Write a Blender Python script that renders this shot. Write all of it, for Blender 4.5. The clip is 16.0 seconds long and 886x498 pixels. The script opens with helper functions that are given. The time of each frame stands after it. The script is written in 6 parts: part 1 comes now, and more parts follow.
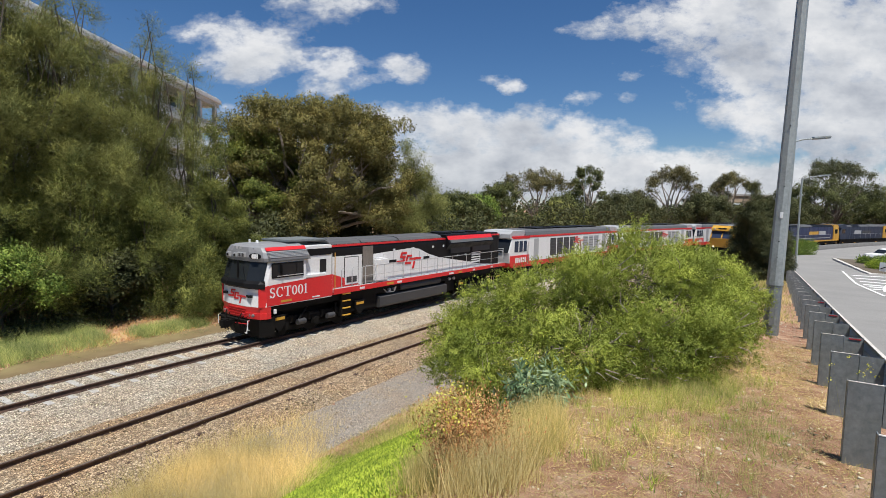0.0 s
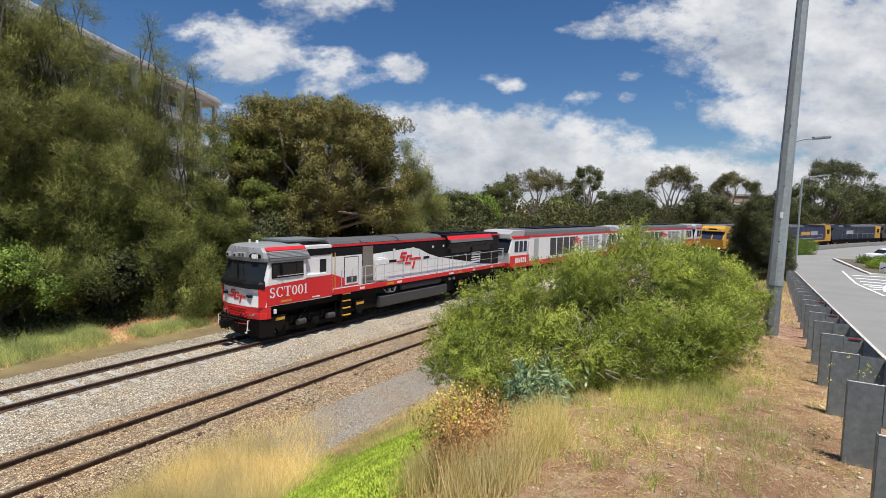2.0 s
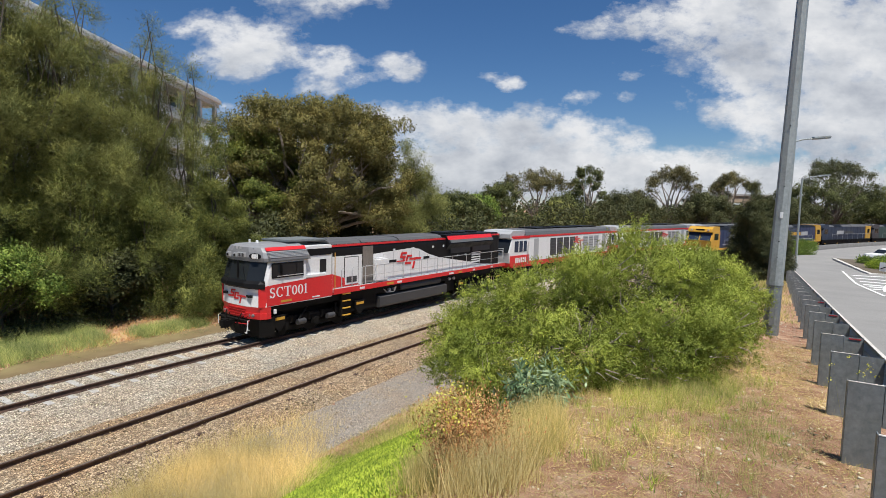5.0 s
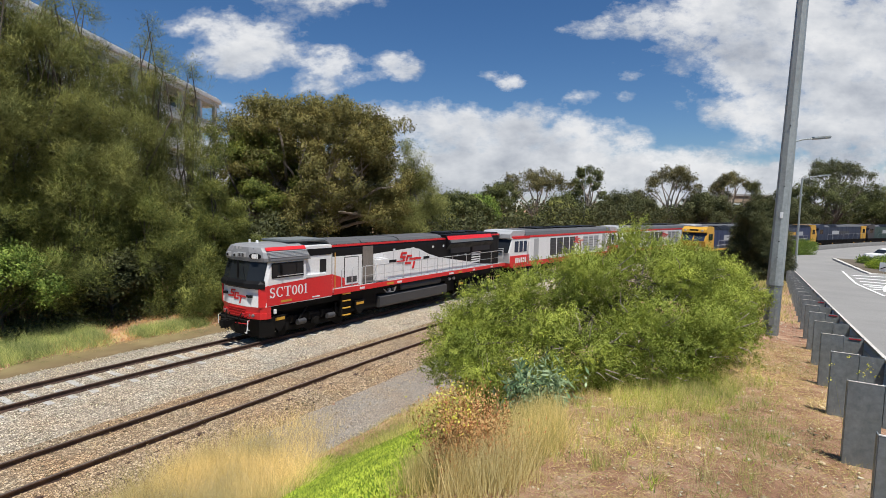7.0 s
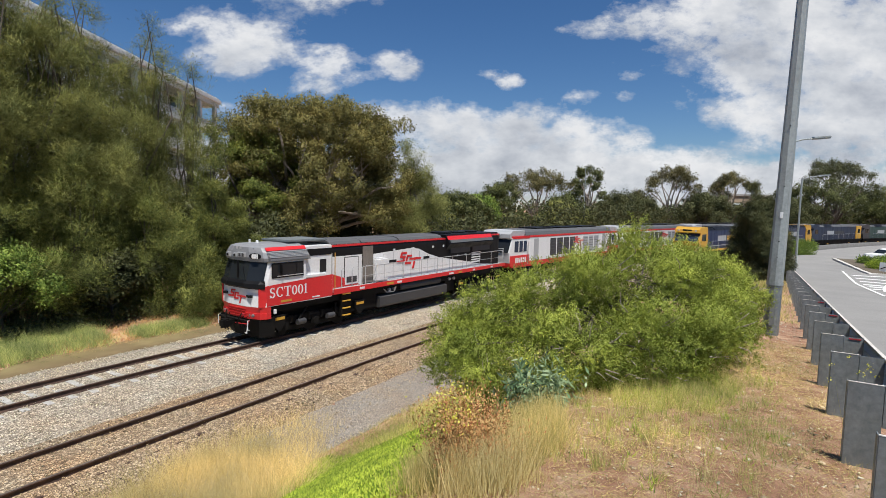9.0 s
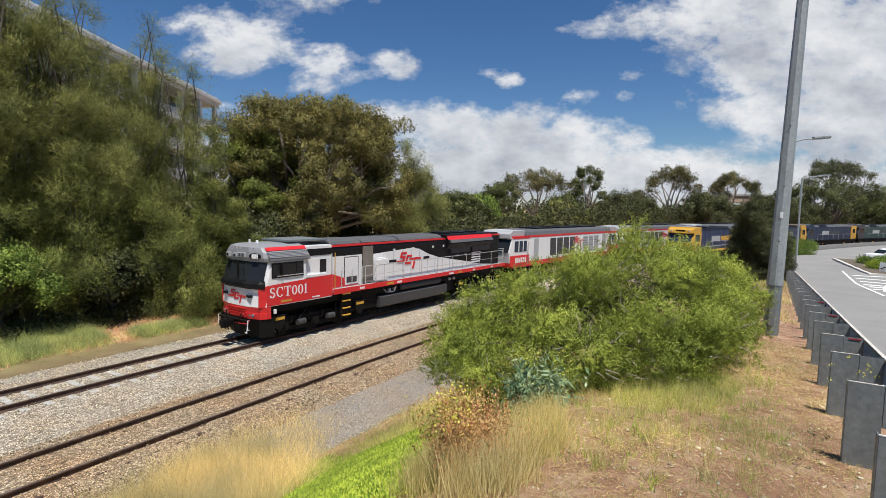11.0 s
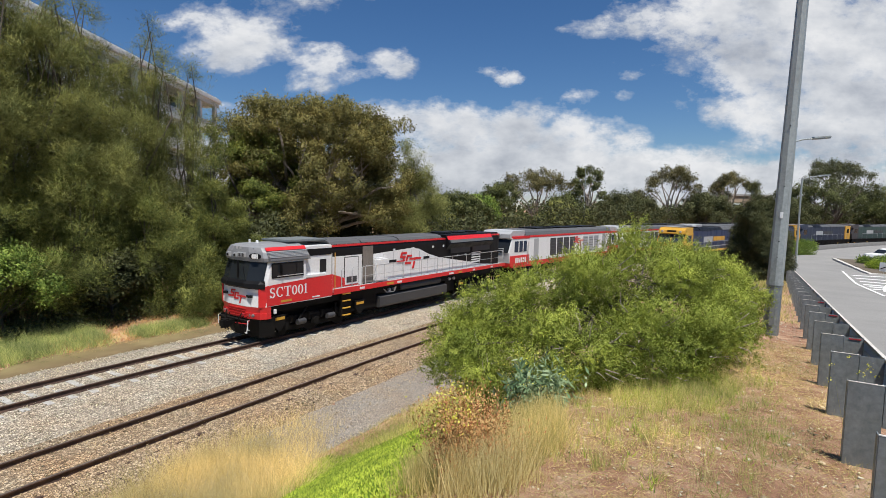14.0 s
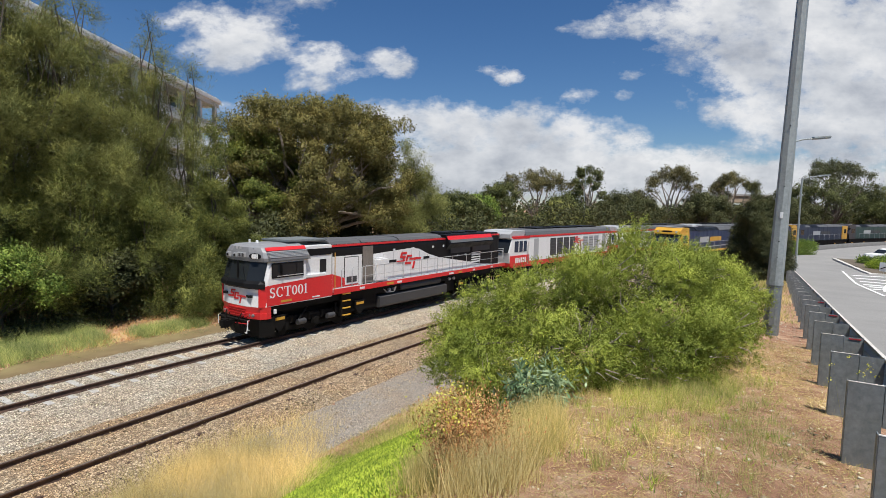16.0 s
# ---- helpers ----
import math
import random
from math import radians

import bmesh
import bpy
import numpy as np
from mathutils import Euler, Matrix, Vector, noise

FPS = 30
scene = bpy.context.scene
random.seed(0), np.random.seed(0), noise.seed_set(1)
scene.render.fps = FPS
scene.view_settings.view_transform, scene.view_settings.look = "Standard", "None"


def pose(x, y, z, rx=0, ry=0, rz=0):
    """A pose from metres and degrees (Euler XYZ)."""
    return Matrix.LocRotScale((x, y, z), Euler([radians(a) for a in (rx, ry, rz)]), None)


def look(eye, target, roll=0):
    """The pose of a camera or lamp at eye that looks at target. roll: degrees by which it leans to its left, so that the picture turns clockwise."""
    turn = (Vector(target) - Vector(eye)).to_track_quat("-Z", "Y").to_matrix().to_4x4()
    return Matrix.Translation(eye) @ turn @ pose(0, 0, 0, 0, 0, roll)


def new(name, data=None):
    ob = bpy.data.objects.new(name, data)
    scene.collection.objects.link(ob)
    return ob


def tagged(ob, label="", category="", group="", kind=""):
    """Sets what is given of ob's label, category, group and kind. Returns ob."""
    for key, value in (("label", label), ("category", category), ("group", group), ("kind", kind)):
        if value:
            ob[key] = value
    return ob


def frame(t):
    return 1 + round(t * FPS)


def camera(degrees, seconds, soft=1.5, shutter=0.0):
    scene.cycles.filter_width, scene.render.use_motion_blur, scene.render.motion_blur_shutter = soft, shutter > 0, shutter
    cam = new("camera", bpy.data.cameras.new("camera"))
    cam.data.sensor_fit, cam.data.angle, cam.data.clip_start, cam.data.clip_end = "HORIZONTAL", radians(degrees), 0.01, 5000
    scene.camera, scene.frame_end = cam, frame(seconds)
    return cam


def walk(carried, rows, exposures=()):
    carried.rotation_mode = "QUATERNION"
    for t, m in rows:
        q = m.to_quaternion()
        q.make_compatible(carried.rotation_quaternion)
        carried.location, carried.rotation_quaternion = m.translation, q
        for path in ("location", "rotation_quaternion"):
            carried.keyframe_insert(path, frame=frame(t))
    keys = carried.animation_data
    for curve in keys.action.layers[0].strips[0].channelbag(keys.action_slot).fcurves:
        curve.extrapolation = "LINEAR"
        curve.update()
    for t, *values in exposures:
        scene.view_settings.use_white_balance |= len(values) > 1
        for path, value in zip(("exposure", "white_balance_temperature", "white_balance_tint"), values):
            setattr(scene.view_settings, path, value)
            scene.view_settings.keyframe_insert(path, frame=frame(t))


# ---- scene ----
# ---- camera ----
cam = camera(80.67, 16.0, soft=0.7)
EYE = Vector((-13.631, -19.071, 5.919))
YAW, PITCH = radians(32.736), radians(4.673)
AHEAD = Vector((math.cos(YAW) * math.cos(PITCH), math.sin(YAW) * math.cos(PITCH), -math.sin(PITCH)))
VIEW = look(EYE, EYE + AHEAD, 1.249)
walk(cam, [(0.0, VIEW), (16.0, VIEW)])

# ---- world, sun, exposure ----
SUN_FROM = Vector((-0.46, -0.48, 1.70)).normalized()
SUN_EL = math.asin(SUN_FROM.z)
world = bpy.data.worlds.new("sky")
scene.world = world
world.use_nodes = True
wn, wl = world.node_tree.nodes, world.node_tree.links
sky = wn.new("ShaderNodeTexSky")
sky.sky_type, sky.sun_disc = "NISHITA", False
sky.sun_elevation = SUN_EL
sky.sun_rotation = math.atan2(SUN_FROM.x, SUN_FROM.y)
sky.air_density, sky.dust_density, sky.ozone_density = 1.0, 0.2, 6.0
wn["Background"].inputs[1].default_value = 0.066
tint = wn.new("ShaderNodeHueSaturation")
tint.inputs["Saturation"].default_value = 1.18
tint.inputs["Hue"].default_value = 0.504
wl.new(sky.outputs[0], tint.inputs["Color"])
wl.new(tint.outputs[0], wn["Background"].inputs[0])
sun_data = bpy.data.lights.new("sun", "SUN")
sun_data.energy, sun_data.angle, sun_data.color = 5.0, radians(0.6), (1.0, 0.965, 0.905)
sun = new("sun", sun_data)
sun.matrix_world = look(SUN_FROM * 50, (0, 0, 0))
scene.view_settings.exposure = 0.37


# ---- materials ----
class Nodes:
    """Short hand for a node material."""

    def __init__(self, name, rough=0.6, metal=0.0):
        self.m = bpy.data.materials.new(name)
        self.m.use_nodes = True
        self.t = self.m.node_tree
        self.bsdf = self.t.nodes["Principled BSDF"]
        self.bsdf.inputs["Roughness"].default_value = rough
        self.bsdf.inputs["Metallic"].default_value = metal
        self.co = self.t.nodes.new("ShaderNodeTexCoord").outputs["Object"]

    def put(self, a, b):
        self.t.links.new(a, b)

    def noise(self, scale, detail=4, rough=0.6, co=None, stretch=None):
        n = self.t.nodes.new("ShaderNodeTexNoise")
        n.inputs["Scale"].default_value, n.inputs["Detail"].default_value, n.inputs["Roughness"].default_value = scale, detail, rough
        co = co or self.co
        if stretch:
            mp = self.t.nodes.new("ShaderNodeMapping")
            mp.inputs["Scale"].default_value = stretch
            self.put(co, mp.inputs[0])
            co = mp.outputs[0]
        self.put(co, n.inputs["Vector"])
        return n.outputs[0]

    def cells(self, scale, out="Color", feature="F1"):
        n = self.t.nodes.new("ShaderNodeTexVoronoi")
        n.feature = feature
        n.inputs["Scale"].default_value = scale
        self.put(self.co, n.inputs["Vector"])
        return n.outputs[out]

    def ramp(self, fac, *stops):
        n = self.t.nodes.new("ShaderNodeValToRGB")
        e = n.color_ramp.elements
        while len(e) < len(stops):
            e.new(0.5)
        for el, (pos, col) in zip(e, stops):
            el.position, el.color = pos, (*col, 1)
        self.put(fac, n.inputs[0])
        return n.outputs[0]

    def mix(self, fac, a, b, kind="MIX"):
        n = self.t.nodes.new("ShaderNodeMix")
        n.data_type, n.blend_type = "RGBA", kind
        for sock, v in ((n.inputs["Factor"], fac), (n.inputs[6], a), (n.inputs[7], b)):
            if isinstance(v, (int, float)):
                sock.default_value = v
            elif isinstance(v, tuple):
                sock.default_value = (*v, 1)
            else:
                self.put(v, sock)
        return n.outputs[2]

    def math(self, op, a, b=0.0, clamp=False):
        n = self.t.nodes.new("ShaderNodeMath")
        n.operation, n.use_clamp = op, clamp
        for sock, v in ((n.inputs[0], a), (n.inputs[1], b)):
            if isinstance(v, (int, float)):
                sock.default_value = v
            else:
                self.put(v, sock)
        return n.outputs[0]

    def colour(self, c):
        if isinstance(c, tuple):
            self.bsdf.inputs["Base Color"].default_value = (*c, 1)
        else:
            self.put(c, self.bsdf.inputs["Base Color"])
        return self

    def bump(self, h, strength=0.4, dist=0.02):
        n = self.t.nodes.new("ShaderNodeBump")
        n.inputs["Strength"].default_value, n.inputs["Distance"].default_value = strength, dist
        self.put(h, n.inputs["Height"])
        self.put(n.outputs[0], self.bsdf.inputs["Normal"])
        return self


def paint(name, col, rough=0.42, dirt=0.35, metal=0.0, gloss=0.5):
    """Weathered paint: the colour with dust, streaks and fine unevenness."""
    n = Nodes(name, rough, metal)
    n.bsdf.inputs["Specular IOR Level"].default_value = gloss
    streak = n.ramp(n.noise(1.6, 6, 0.65, stretch=(1.0, 1.0, 0.22)), (0.42, (0, 0, 0)), (0.75, (1, 1, 1)))
    fine = n.ramp(n.noise(11, 5, 0.7), (0.35, (0.86, 0.86, 0.86)), (0.7, (1, 1, 1)))
    base = n.mix(1.0, col, fine, "MULTIPLY")
    dusty = tuple(0.55 * c + 0.45 * d for c, d in zip(col, (0.22, 0.18, 0.14)))
    n.colour(n.mix(n.math("MULTIPLY", streak, dirt), base, dusty))
    n.put(n.math("ADD", n.math("MULTIPLY", streak, 0.25), rough), n.bsdf.inputs["Roughness"])
    return n.bump(n.noise(40, 3), 0.05, 0.01).m


def leaf_material(name, *cols, trans=0.25, patch=0.55):
    """Leaves: each one its own shade, light comes through."""
    n = Nodes(name, 0.55)
    rnd = n.t.nodes.new("ShaderNodeNewGeometry").outputs["Random Per Island"]
    k = len(cols)
    c = n.ramp(rnd, *[((i + 0.2) / k, col) for i, col in enumerate(cols)])
    big = n.ramp(n.noise(patch, 3), (0.36, (0.62, 0.66, 0.62)), (0.64, (1.22, 1.18, 1.0)))
    c = n.mix(1.0, c, big, "MULTIPLY")
    n.colour(c)
    n.bsdf.inputs["Specular IOR Level"].default_value = 0.12
    tr = n.t.nodes.new("ShaderNodeBsdfTranslucent")
    n.put(c, tr.inputs[0])
    mx = n.t.nodes.new("ShaderNodeMixShader")
    mx.inputs[0].default_value = trans
    n.put(n.bsdf.outputs[0], mx.inputs[1])
    n.put(tr.outputs[0], mx.inputs[2])
    n.put(mx.outputs[0], n.t.nodes["Material Output"].inputs[0])
    return n.m


def soil_material():
    n = Nodes("soil", 0.95)
    red = n.ramp(n.noise(3.0, 8, 0.7), (0.32, (0.20, 0.094, 0.053)), (0.5, (0.365, 0.207, 0.128)), (0.70, (0.54, 0.395, 0.265)))
    straw = n.ramp(n.noise(9, 6, 0.75), (0.3, (0.40, 0.29, 0.14)), (0.7, (0.68, 0.53, 0.29)))
    c = n.mix(n.ramp(n.noise(0.55, 5, 0.65), (0.53, (0, 0, 0)), (0.66, (1, 1, 1))), red, straw)
    peb = n.ramp(n.cells(26, "Distance"), (0.10, (1, 1, 1)), (0.17, (0, 0, 0)))
    pick = n.ramp(n.noise(13, 2), (0.56, (0, 0, 0)), (0.60, (1, 1, 1)))
    c = n.mix(n.math("MULTIPLY", peb, pick), c, (0.44, 0.37, 0.29))
    grain = n.ramp(n.noise(75, 5, 0.8), (0.34, (0.55, 0.53, 0.52)), (0.66, (1.35, 1.33, 1.30)))
    c = n.mix(1.0, c, grain, "MULTIPLY")
    return n.colour(c).bump(n.noise(24, 8, 0.75), 0.9, 0.05).m


def gravel_material(name, a, b, c, scale, rust=0.0):
    n = Nodes(name, 0.9)
    cell = n.cells(scale)
    grey = n.t.nodes.new("ShaderNodeSeparateColor")
    n.put(cell, grey.inputs[0])
    col = n.ramp(grey.outputs[0], (0.0, a), (0.5, b), (0.95, c))
    # shade between the stones, put into the colour along the cell edges
    gap = n.ramp(n.cells(scale, "Distance", "DISTANCE_TO_EDGE"), (0.0, (0.20, 0.19, 0.175)), (0.17, (1, 1, 1)))
    col = n.mix(1.0, col, gap, "MULTIPLY")
    if rust:
        patch = n.ramp(n.noise(0.6, 4), (0.35, (0, 0, 0)), (0.65, (1, 1, 1)))
        col = n.mix(n.math("MULTIPLY", patch, rust), col, n.mix(1.0, col, (0.95, 0.66, 0.42), "MULTIPLY"))
    big = n.ramp(n.noise(0.4, 4), (0.3, (0.82, 0.82, 0.82)), (0.7, (1.08, 1.08, 1.06)))
    col = n.mix(1.0, col, big, "MULTIPLY")
    return n.colour(col).bump(n.cells(scale, "Distance"), 1.0, 0.04).m


def asphalt_material():
    n = Nodes("asphalt", 0.85)
    c = n.ramp(n.noise(90, 3, 0.8), (0.3, (0.19, 0.186, 0.178)), (0.7, (0.275, 0.268, 0.256)))
    patch = n.ramp(n.noise(0.35, 6, 0.6), (0.3, (0.84, 0.84, 0.84)), (0.7, (1.06, 1.05, 1.03)))
    c = n.mix(1.0, c, patch, "MULTIPLY")
    crack = n.ramp(n.noise(0.9, 10, 0.75), (0.496, (1, 1, 1)), (0.5, (0.6, 0.6, 0.6)), (0.504, (1, 1, 1)))
    return n.colour(n.mix(0.6, c, n.mix(1.0, c, crack, "MULTIPLY"))).bump(n.noise(160, 3), 0.3, 0.006).m


def cloud_material():
    """Soft cumulus as a glowing card with its shade in the colour; the mesh's UV layer says how thick it is."""
    n = Nodes("cloud")
    at = n.t.nodes.new("ShaderNodeAttribute")
    at.attribute_name = "thick"
    thick = at.outputs["Fac"]
    big = n.noise(0.0055, 10, 0.60, stretch=(1, 1.35, 1))
    fine = n.noise(0.021, 8, 0.62, stretch=(0.8, 1.3, 1))
    dens = n.math("ADD", thick, n.math("MULTIPLY", n.math("SUBTRACT", big, 0.5), 1.9))
    dens = n.math("ADD", dens, n.math("MULTIPLY", n.math("SUBTRACT", fine, 0.5), 1.35))
    alpha = n.ramp(dens, (0.18, (0, 0, 0)), (0.44, (0.28, 0.28, 0.28)), (0.70, (0.80, 0.80, 0.80)), (0.95, (0.98, 0.98, 0.98)))
    shade = n.noise(0.0062, 7, 0.55, stretch=(1, 1.6, 1))
    low = n.t.nodes.new("ShaderNodeAttribute")
    low.attribute_name = "shade"
    dark = n.math("ADD", n.math("MULTIPLY", n.math("SUBTRACT", shade, 0.5), 2.0), low.outputs["Fac"], True)
    col = n.ramp(dark, (0.1, (0.95, 0.96, 0.98)), (0.45, (0.74, 0.77, 0.82)), (1.0, (0.42, 0.46, 0.54)))
    em = n.t.nodes.new("ShaderNodeEmission")
    em.inputs[1].default_value = 0.66
    n.put(col, em.inputs[0])
    tp = n.t.nodes.new("ShaderNodeBsdfTransparent")
    mx = n.t.nodes.new("ShaderNodeMixShader")
    n.put(alpha, mx.inputs[0])
    n.put(tp.outputs[0], mx.inputs[1])
    n.put(em.outputs[0], mx.inputs[2])
    n.put(mx.outputs[0], n.t.nodes["Material Output"].inputs[0])
    return n.m


def rust_material():
    n = Nodes("rusty_steel", 0.75, 0.3)
    c = n.ramp(n.noise(7, 6, 0.7), (0.3, (0.035, 0.022, 0.018)), (0.7, (0.11, 0.06, 0.04)))
    return n.colour(c).bump(n.noise(40, 4), 0.4, 0.01).m


def galv_material(name, lo, hi, rough=0.5, metal=0.5):
    n = Nodes(name, rough, metal)
    c = n.ramp(n.noise(14, 6, 0.7), (0.3, lo), (0.7, hi))
    stain = n.ramp(n.noise(2.2, 6, 0.7, stretch=(1, 1, 0.3)), (0.4, (1, 1, 1)), (0.7, (0.75, 0.73, 0.70)))
    return n.colour(n.mix(1.0, c, stain, "MULTIPLY")).bump(n.noise(60, 3), 0.08, 0.01).m


def bark_material(name, lo, hi):
    n = Nodes(name, 0.9)
    c = n.ramp(n.noise(4, 8, 0.7, stretch=(3, 3, 0.6)), (0.3, lo), (0.7, hi))
    return n.colour(c).bump(n.noise(14, 6, 0.7, stretch=(3, 3, 0.5)), 0.7, 0.04).m


def water_material():
    n = Nodes("muddy_water", 0.08)
    c = n.ramp(n.noise(0.7, 5), (0.3, (0.17, 0.125, 0.07)), (0.7, (0.26, 0.195, 0.11)))
    return n.colour(c).bump(n.noise(6, 4), 0.06, 0.02).m


def glass_material(name, col):
    n = Nodes(name, 0.08)
    n.bsdf.inputs["Specular IOR Level"].default_value = 0.22
    return n.colour(n.mix(n.noise(1.2, 3), col, tuple(c * 1.7 for c in col))).m


def glow_material(name, col, power):
    n = Nodes(name, 0.3)
    n.bsdf.inputs["Emission Color"].default_value = (*col, 1)
    n.bsdf.inputs["Emission Strength"].default_value = power
    return n.colour(col).m


SOIL = soil_material()
BALLAST = gravel_material("ballast", (0.25, 0.22, 0.175), (0.47, 0.42, 0.34), (0.70, 0.64, 0.53), 17, 0.4)
BALLAST_BROWN = gravel_material("brown_ballast", (0.19, 0.14, 0.09), (0.38, 0.29, 0.19), (0.58, 0.47, 0.33), 17, 0.5)
GRIT = gravel_material("grey_grit", (0.30, 0.28, 0.245), (0.42, 0.385, 0.335), (0.58, 0.53, 0.46), 32, 0.45)
ASPHALT = asphalt_material()
CONCRETE = galv_material("concrete", (0.30, 0.29, 0.27), (0.45, 0.44, 0.41), 0.9, 0.0)
KERB = galv_material("kerb_concrete", (0.48, 0.46, 0.42), (0.62, 0.60, 0.56), 0.9, 0.0)
LINE_WHITE = paint("road_paint", (0.72, 0.72, 0.70), 0.7, 0.3)
RUST = rust_material()
RAIL_TOP = galv_material("worn_rail", (0.16, 0.12, 0.10), (0.30, 0.25, 0.21), 0.45, 0.6)
GALV = galv_material("galvanised_steel", (0.15, 0.172, 0.178), (0.25, 0.275, 0.28), 0.55, 0.35)
GALV_LIGHT = galv_material("pale_galvanised_steel", (0.26, 0.29, 0.29), (0.38, 0.41, 0.41), 0.5, 0.3)
BARK_DARK = bark_material("dark_bark", (0.05, 0.04, 0.032), (0.14, 0.115, 0.09))
BARK_PALE = bark_material("pale_bark", (0.20, 0.16, 0.12), (0.46, 0.40, 0.33))
WATER = water_material()
WHITE = paint("white_paint", (0.72, 0.72, 0.715), 0.35, 0.10)
LIGHT_GREY = paint("light_grey_paint", (0.36, 0.37, 0.38), 0.4, 0.25)
ROOF_GREY = paint("roof_grey", (0.085, 0.087, 0.091), 0.55, 0.2)
CAB_ROOF_GREY = paint("cab_roof_grey", (0.23, 0.235, 0.245), 0.45, 0.15)
RED = paint("red_paint", (0.62, 0.018, 0.022), 0.35, 0.15)
BLACK = paint("black_paint", (0.006, 0.006, 0.007), 0.42, 0.03, gloss=0.2)
GRIME = paint("underframe_grime", (0.006, 0.0058, 0.0055), 0.6, 0.05, gloss=0.15)
TANK_GREY = paint("tank_grey", (0.042, 0.042, 0.045), 0.5, 0.2)
YELLOW = paint("yellow_paint", (0.55, 0.30, 0.03), 0.4, 0.2)
BLUE = paint("blue_paint", (0.010, 0.021, 0.075), 0.4, 0.1)
GREEN_DARK = paint("dark_green_paint", (0.02, 0.05, 0.045), 0.45, 0.3)
BUILDING_WHITE = paint("building_white", (0.80, 0.79, 0.76), 0.7, 0.1)
STEEL = galv_material("bare_steel", (0.42, 0.42, 0.42), (0.60, 0.60, 0.60), 0.45, 0.4)
GLASS = glass_material("dark_glass", (0.012, 0.014, 0.016))
GLASS_BLUE = glass_material("tinted_glass", (0.02, 0.028, 0.05))
REFLECTOR = paint("red_reflector", (0.34, 0.02, 0.03), 0.3, 0.1)
LENS = glow_material("lamp_lens", (1.0, 0.93, 0.78), 0.5)
CLOUD = cloud_material()
L_BUSH = leaf_material("bush_leaf", (0.18, 0.235, 0.040), (0.265, 0.325, 0.058), (0.36, 0.405, 0.095), trans=0.28, patch=1.7)
L_CASU = leaf_material("needle_leaf", (0.145, 0.16, 0.06), (0.21, 0.225, 0.08), (0.30, 0.305, 0.11), trans=0.4, patch=0.8)
L_CASU_YOUNG = leaf_material("young_needle_leaf", (0.07, 0.088, 0.03), (0.155, 0.178, 0.055), (0.29, 0.31, 0.095), trans=0.3, patch=0.9)
L_GUM = leaf_material("gum_leaf", (0.135, 0.126, 0.048), (0.18, 0.165, 0.06), (0.235, 0.205, 0.076), trans=0.25)
L_GREEN_GUM = leaf_material("green_gum_leaf", (0.09, 0.12, 0.03), (0.15, 0.18, 0.045), (0.22, 0.24, 0.06), trans=0.3)
L_GUM_PALE = leaf_material("pale_gum_leaf", (0.085, 0.085, 0.045), (0.13, 0.125, 0.06), (0.17, 0.145, 0.07))
L_FAR = leaf_material("far_tree_leaf", (0.062, 0.078, 0.034), (0.098, 0.115, 0.047), (0.145, 0.155, 0.062), trans=0.25)
L_GREEN = leaf_material("green_leaf", (0.09, 0.15, 0.035), (0.17, 0.25, 0.055), (0.27, 0.35, 0.085))
# for dark trees, and for understorey whose shade is put into the colour
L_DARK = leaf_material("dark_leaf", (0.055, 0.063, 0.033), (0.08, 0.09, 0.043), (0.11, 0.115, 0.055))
L_LIME = leaf_material("lime_weed", (0.11, 0.18, 0.025), (0.27, 0.37, 0.042), (0.46, 0.54, 0.09), trans=0.4)
L_STRAW = leaf_material("dry_straw", (0.42, 0.32, 0.14), (0.60, 0.47, 0.22), (0.78, 0.64, 0.36), trans=0.42)
L_STRAW_GREEN = leaf_material("green_straw", (0.20, 0.21, 0.07), (0.40, 0.34, 0.14), (0.58, 0.47, 0.24), trans=0.4)
L_GRASS = leaf_material("green_grass", (0.22, 0.26, 0.06), (0.37, 0.40, 0.11), (0.55, 0.50, 0.20), trans=0.45)
L_DITCH = leaf_material("ditch_grass_blade", (0.17, 0.22, 0.075), (0.29, 0.34, 0.12), (0.46, 0.47, 0.21), trans=0.4, patch=1.1)
L_RED = leaf_material("russet_weed", (0.34, 0.13, 0.06), (0.50, 0.25, 0.11), (0.64, 0.42, 0.20))
L_YELLOW = leaf_material("yellow_flower", (0.58, 0.55, 0.07), (0.74, 0.72, 0.18))
L_BLUEGREEN = leaf_material("blue_green_leaf", (0.14, 0.23, 0.13), (0.23, 0.33, 0.19), (0.36, 0.45, 0.29))


# ---- mesh helpers ----
def part(name, bm, material, parent=None, label="", smooth=False):
    """Links a bmesh as one mesh object, under a thing or a part."""
    me = bpy.data.meshes.new(name)
    if smooth:
        for f in bm.faces:
            f.smooth = True
    bm.to_mesh(me)
    bm.free()
    me.materials.append(material)
    ob = new(name, me)
    if parent:
        ob.parent = parent
    if label:
        ob["label"] = label
    return ob


def box(bm, x0, x1, y0, y1, z0, z1, bevel=0.0):
    r = bmesh.ops.create_cube(bm, size=1.0)
    m = Matrix.Translation(((x0 + x1) / 2, (y0 + y1) / 2, (z0 + z1) / 2)) @ Matrix.Diagonal((x1 - x0, y1 - y0, z1 - z0, 1))
    bmesh.ops.transform(bm, matrix=m, verts=r["verts"])
    if bevel:
        es = list({e for v in r["verts"] for e in v.link_edges})
        bmesh.ops.bevel(bm, geom=es, offset=bevel, segments=2, affect="EDGES")
    return bm


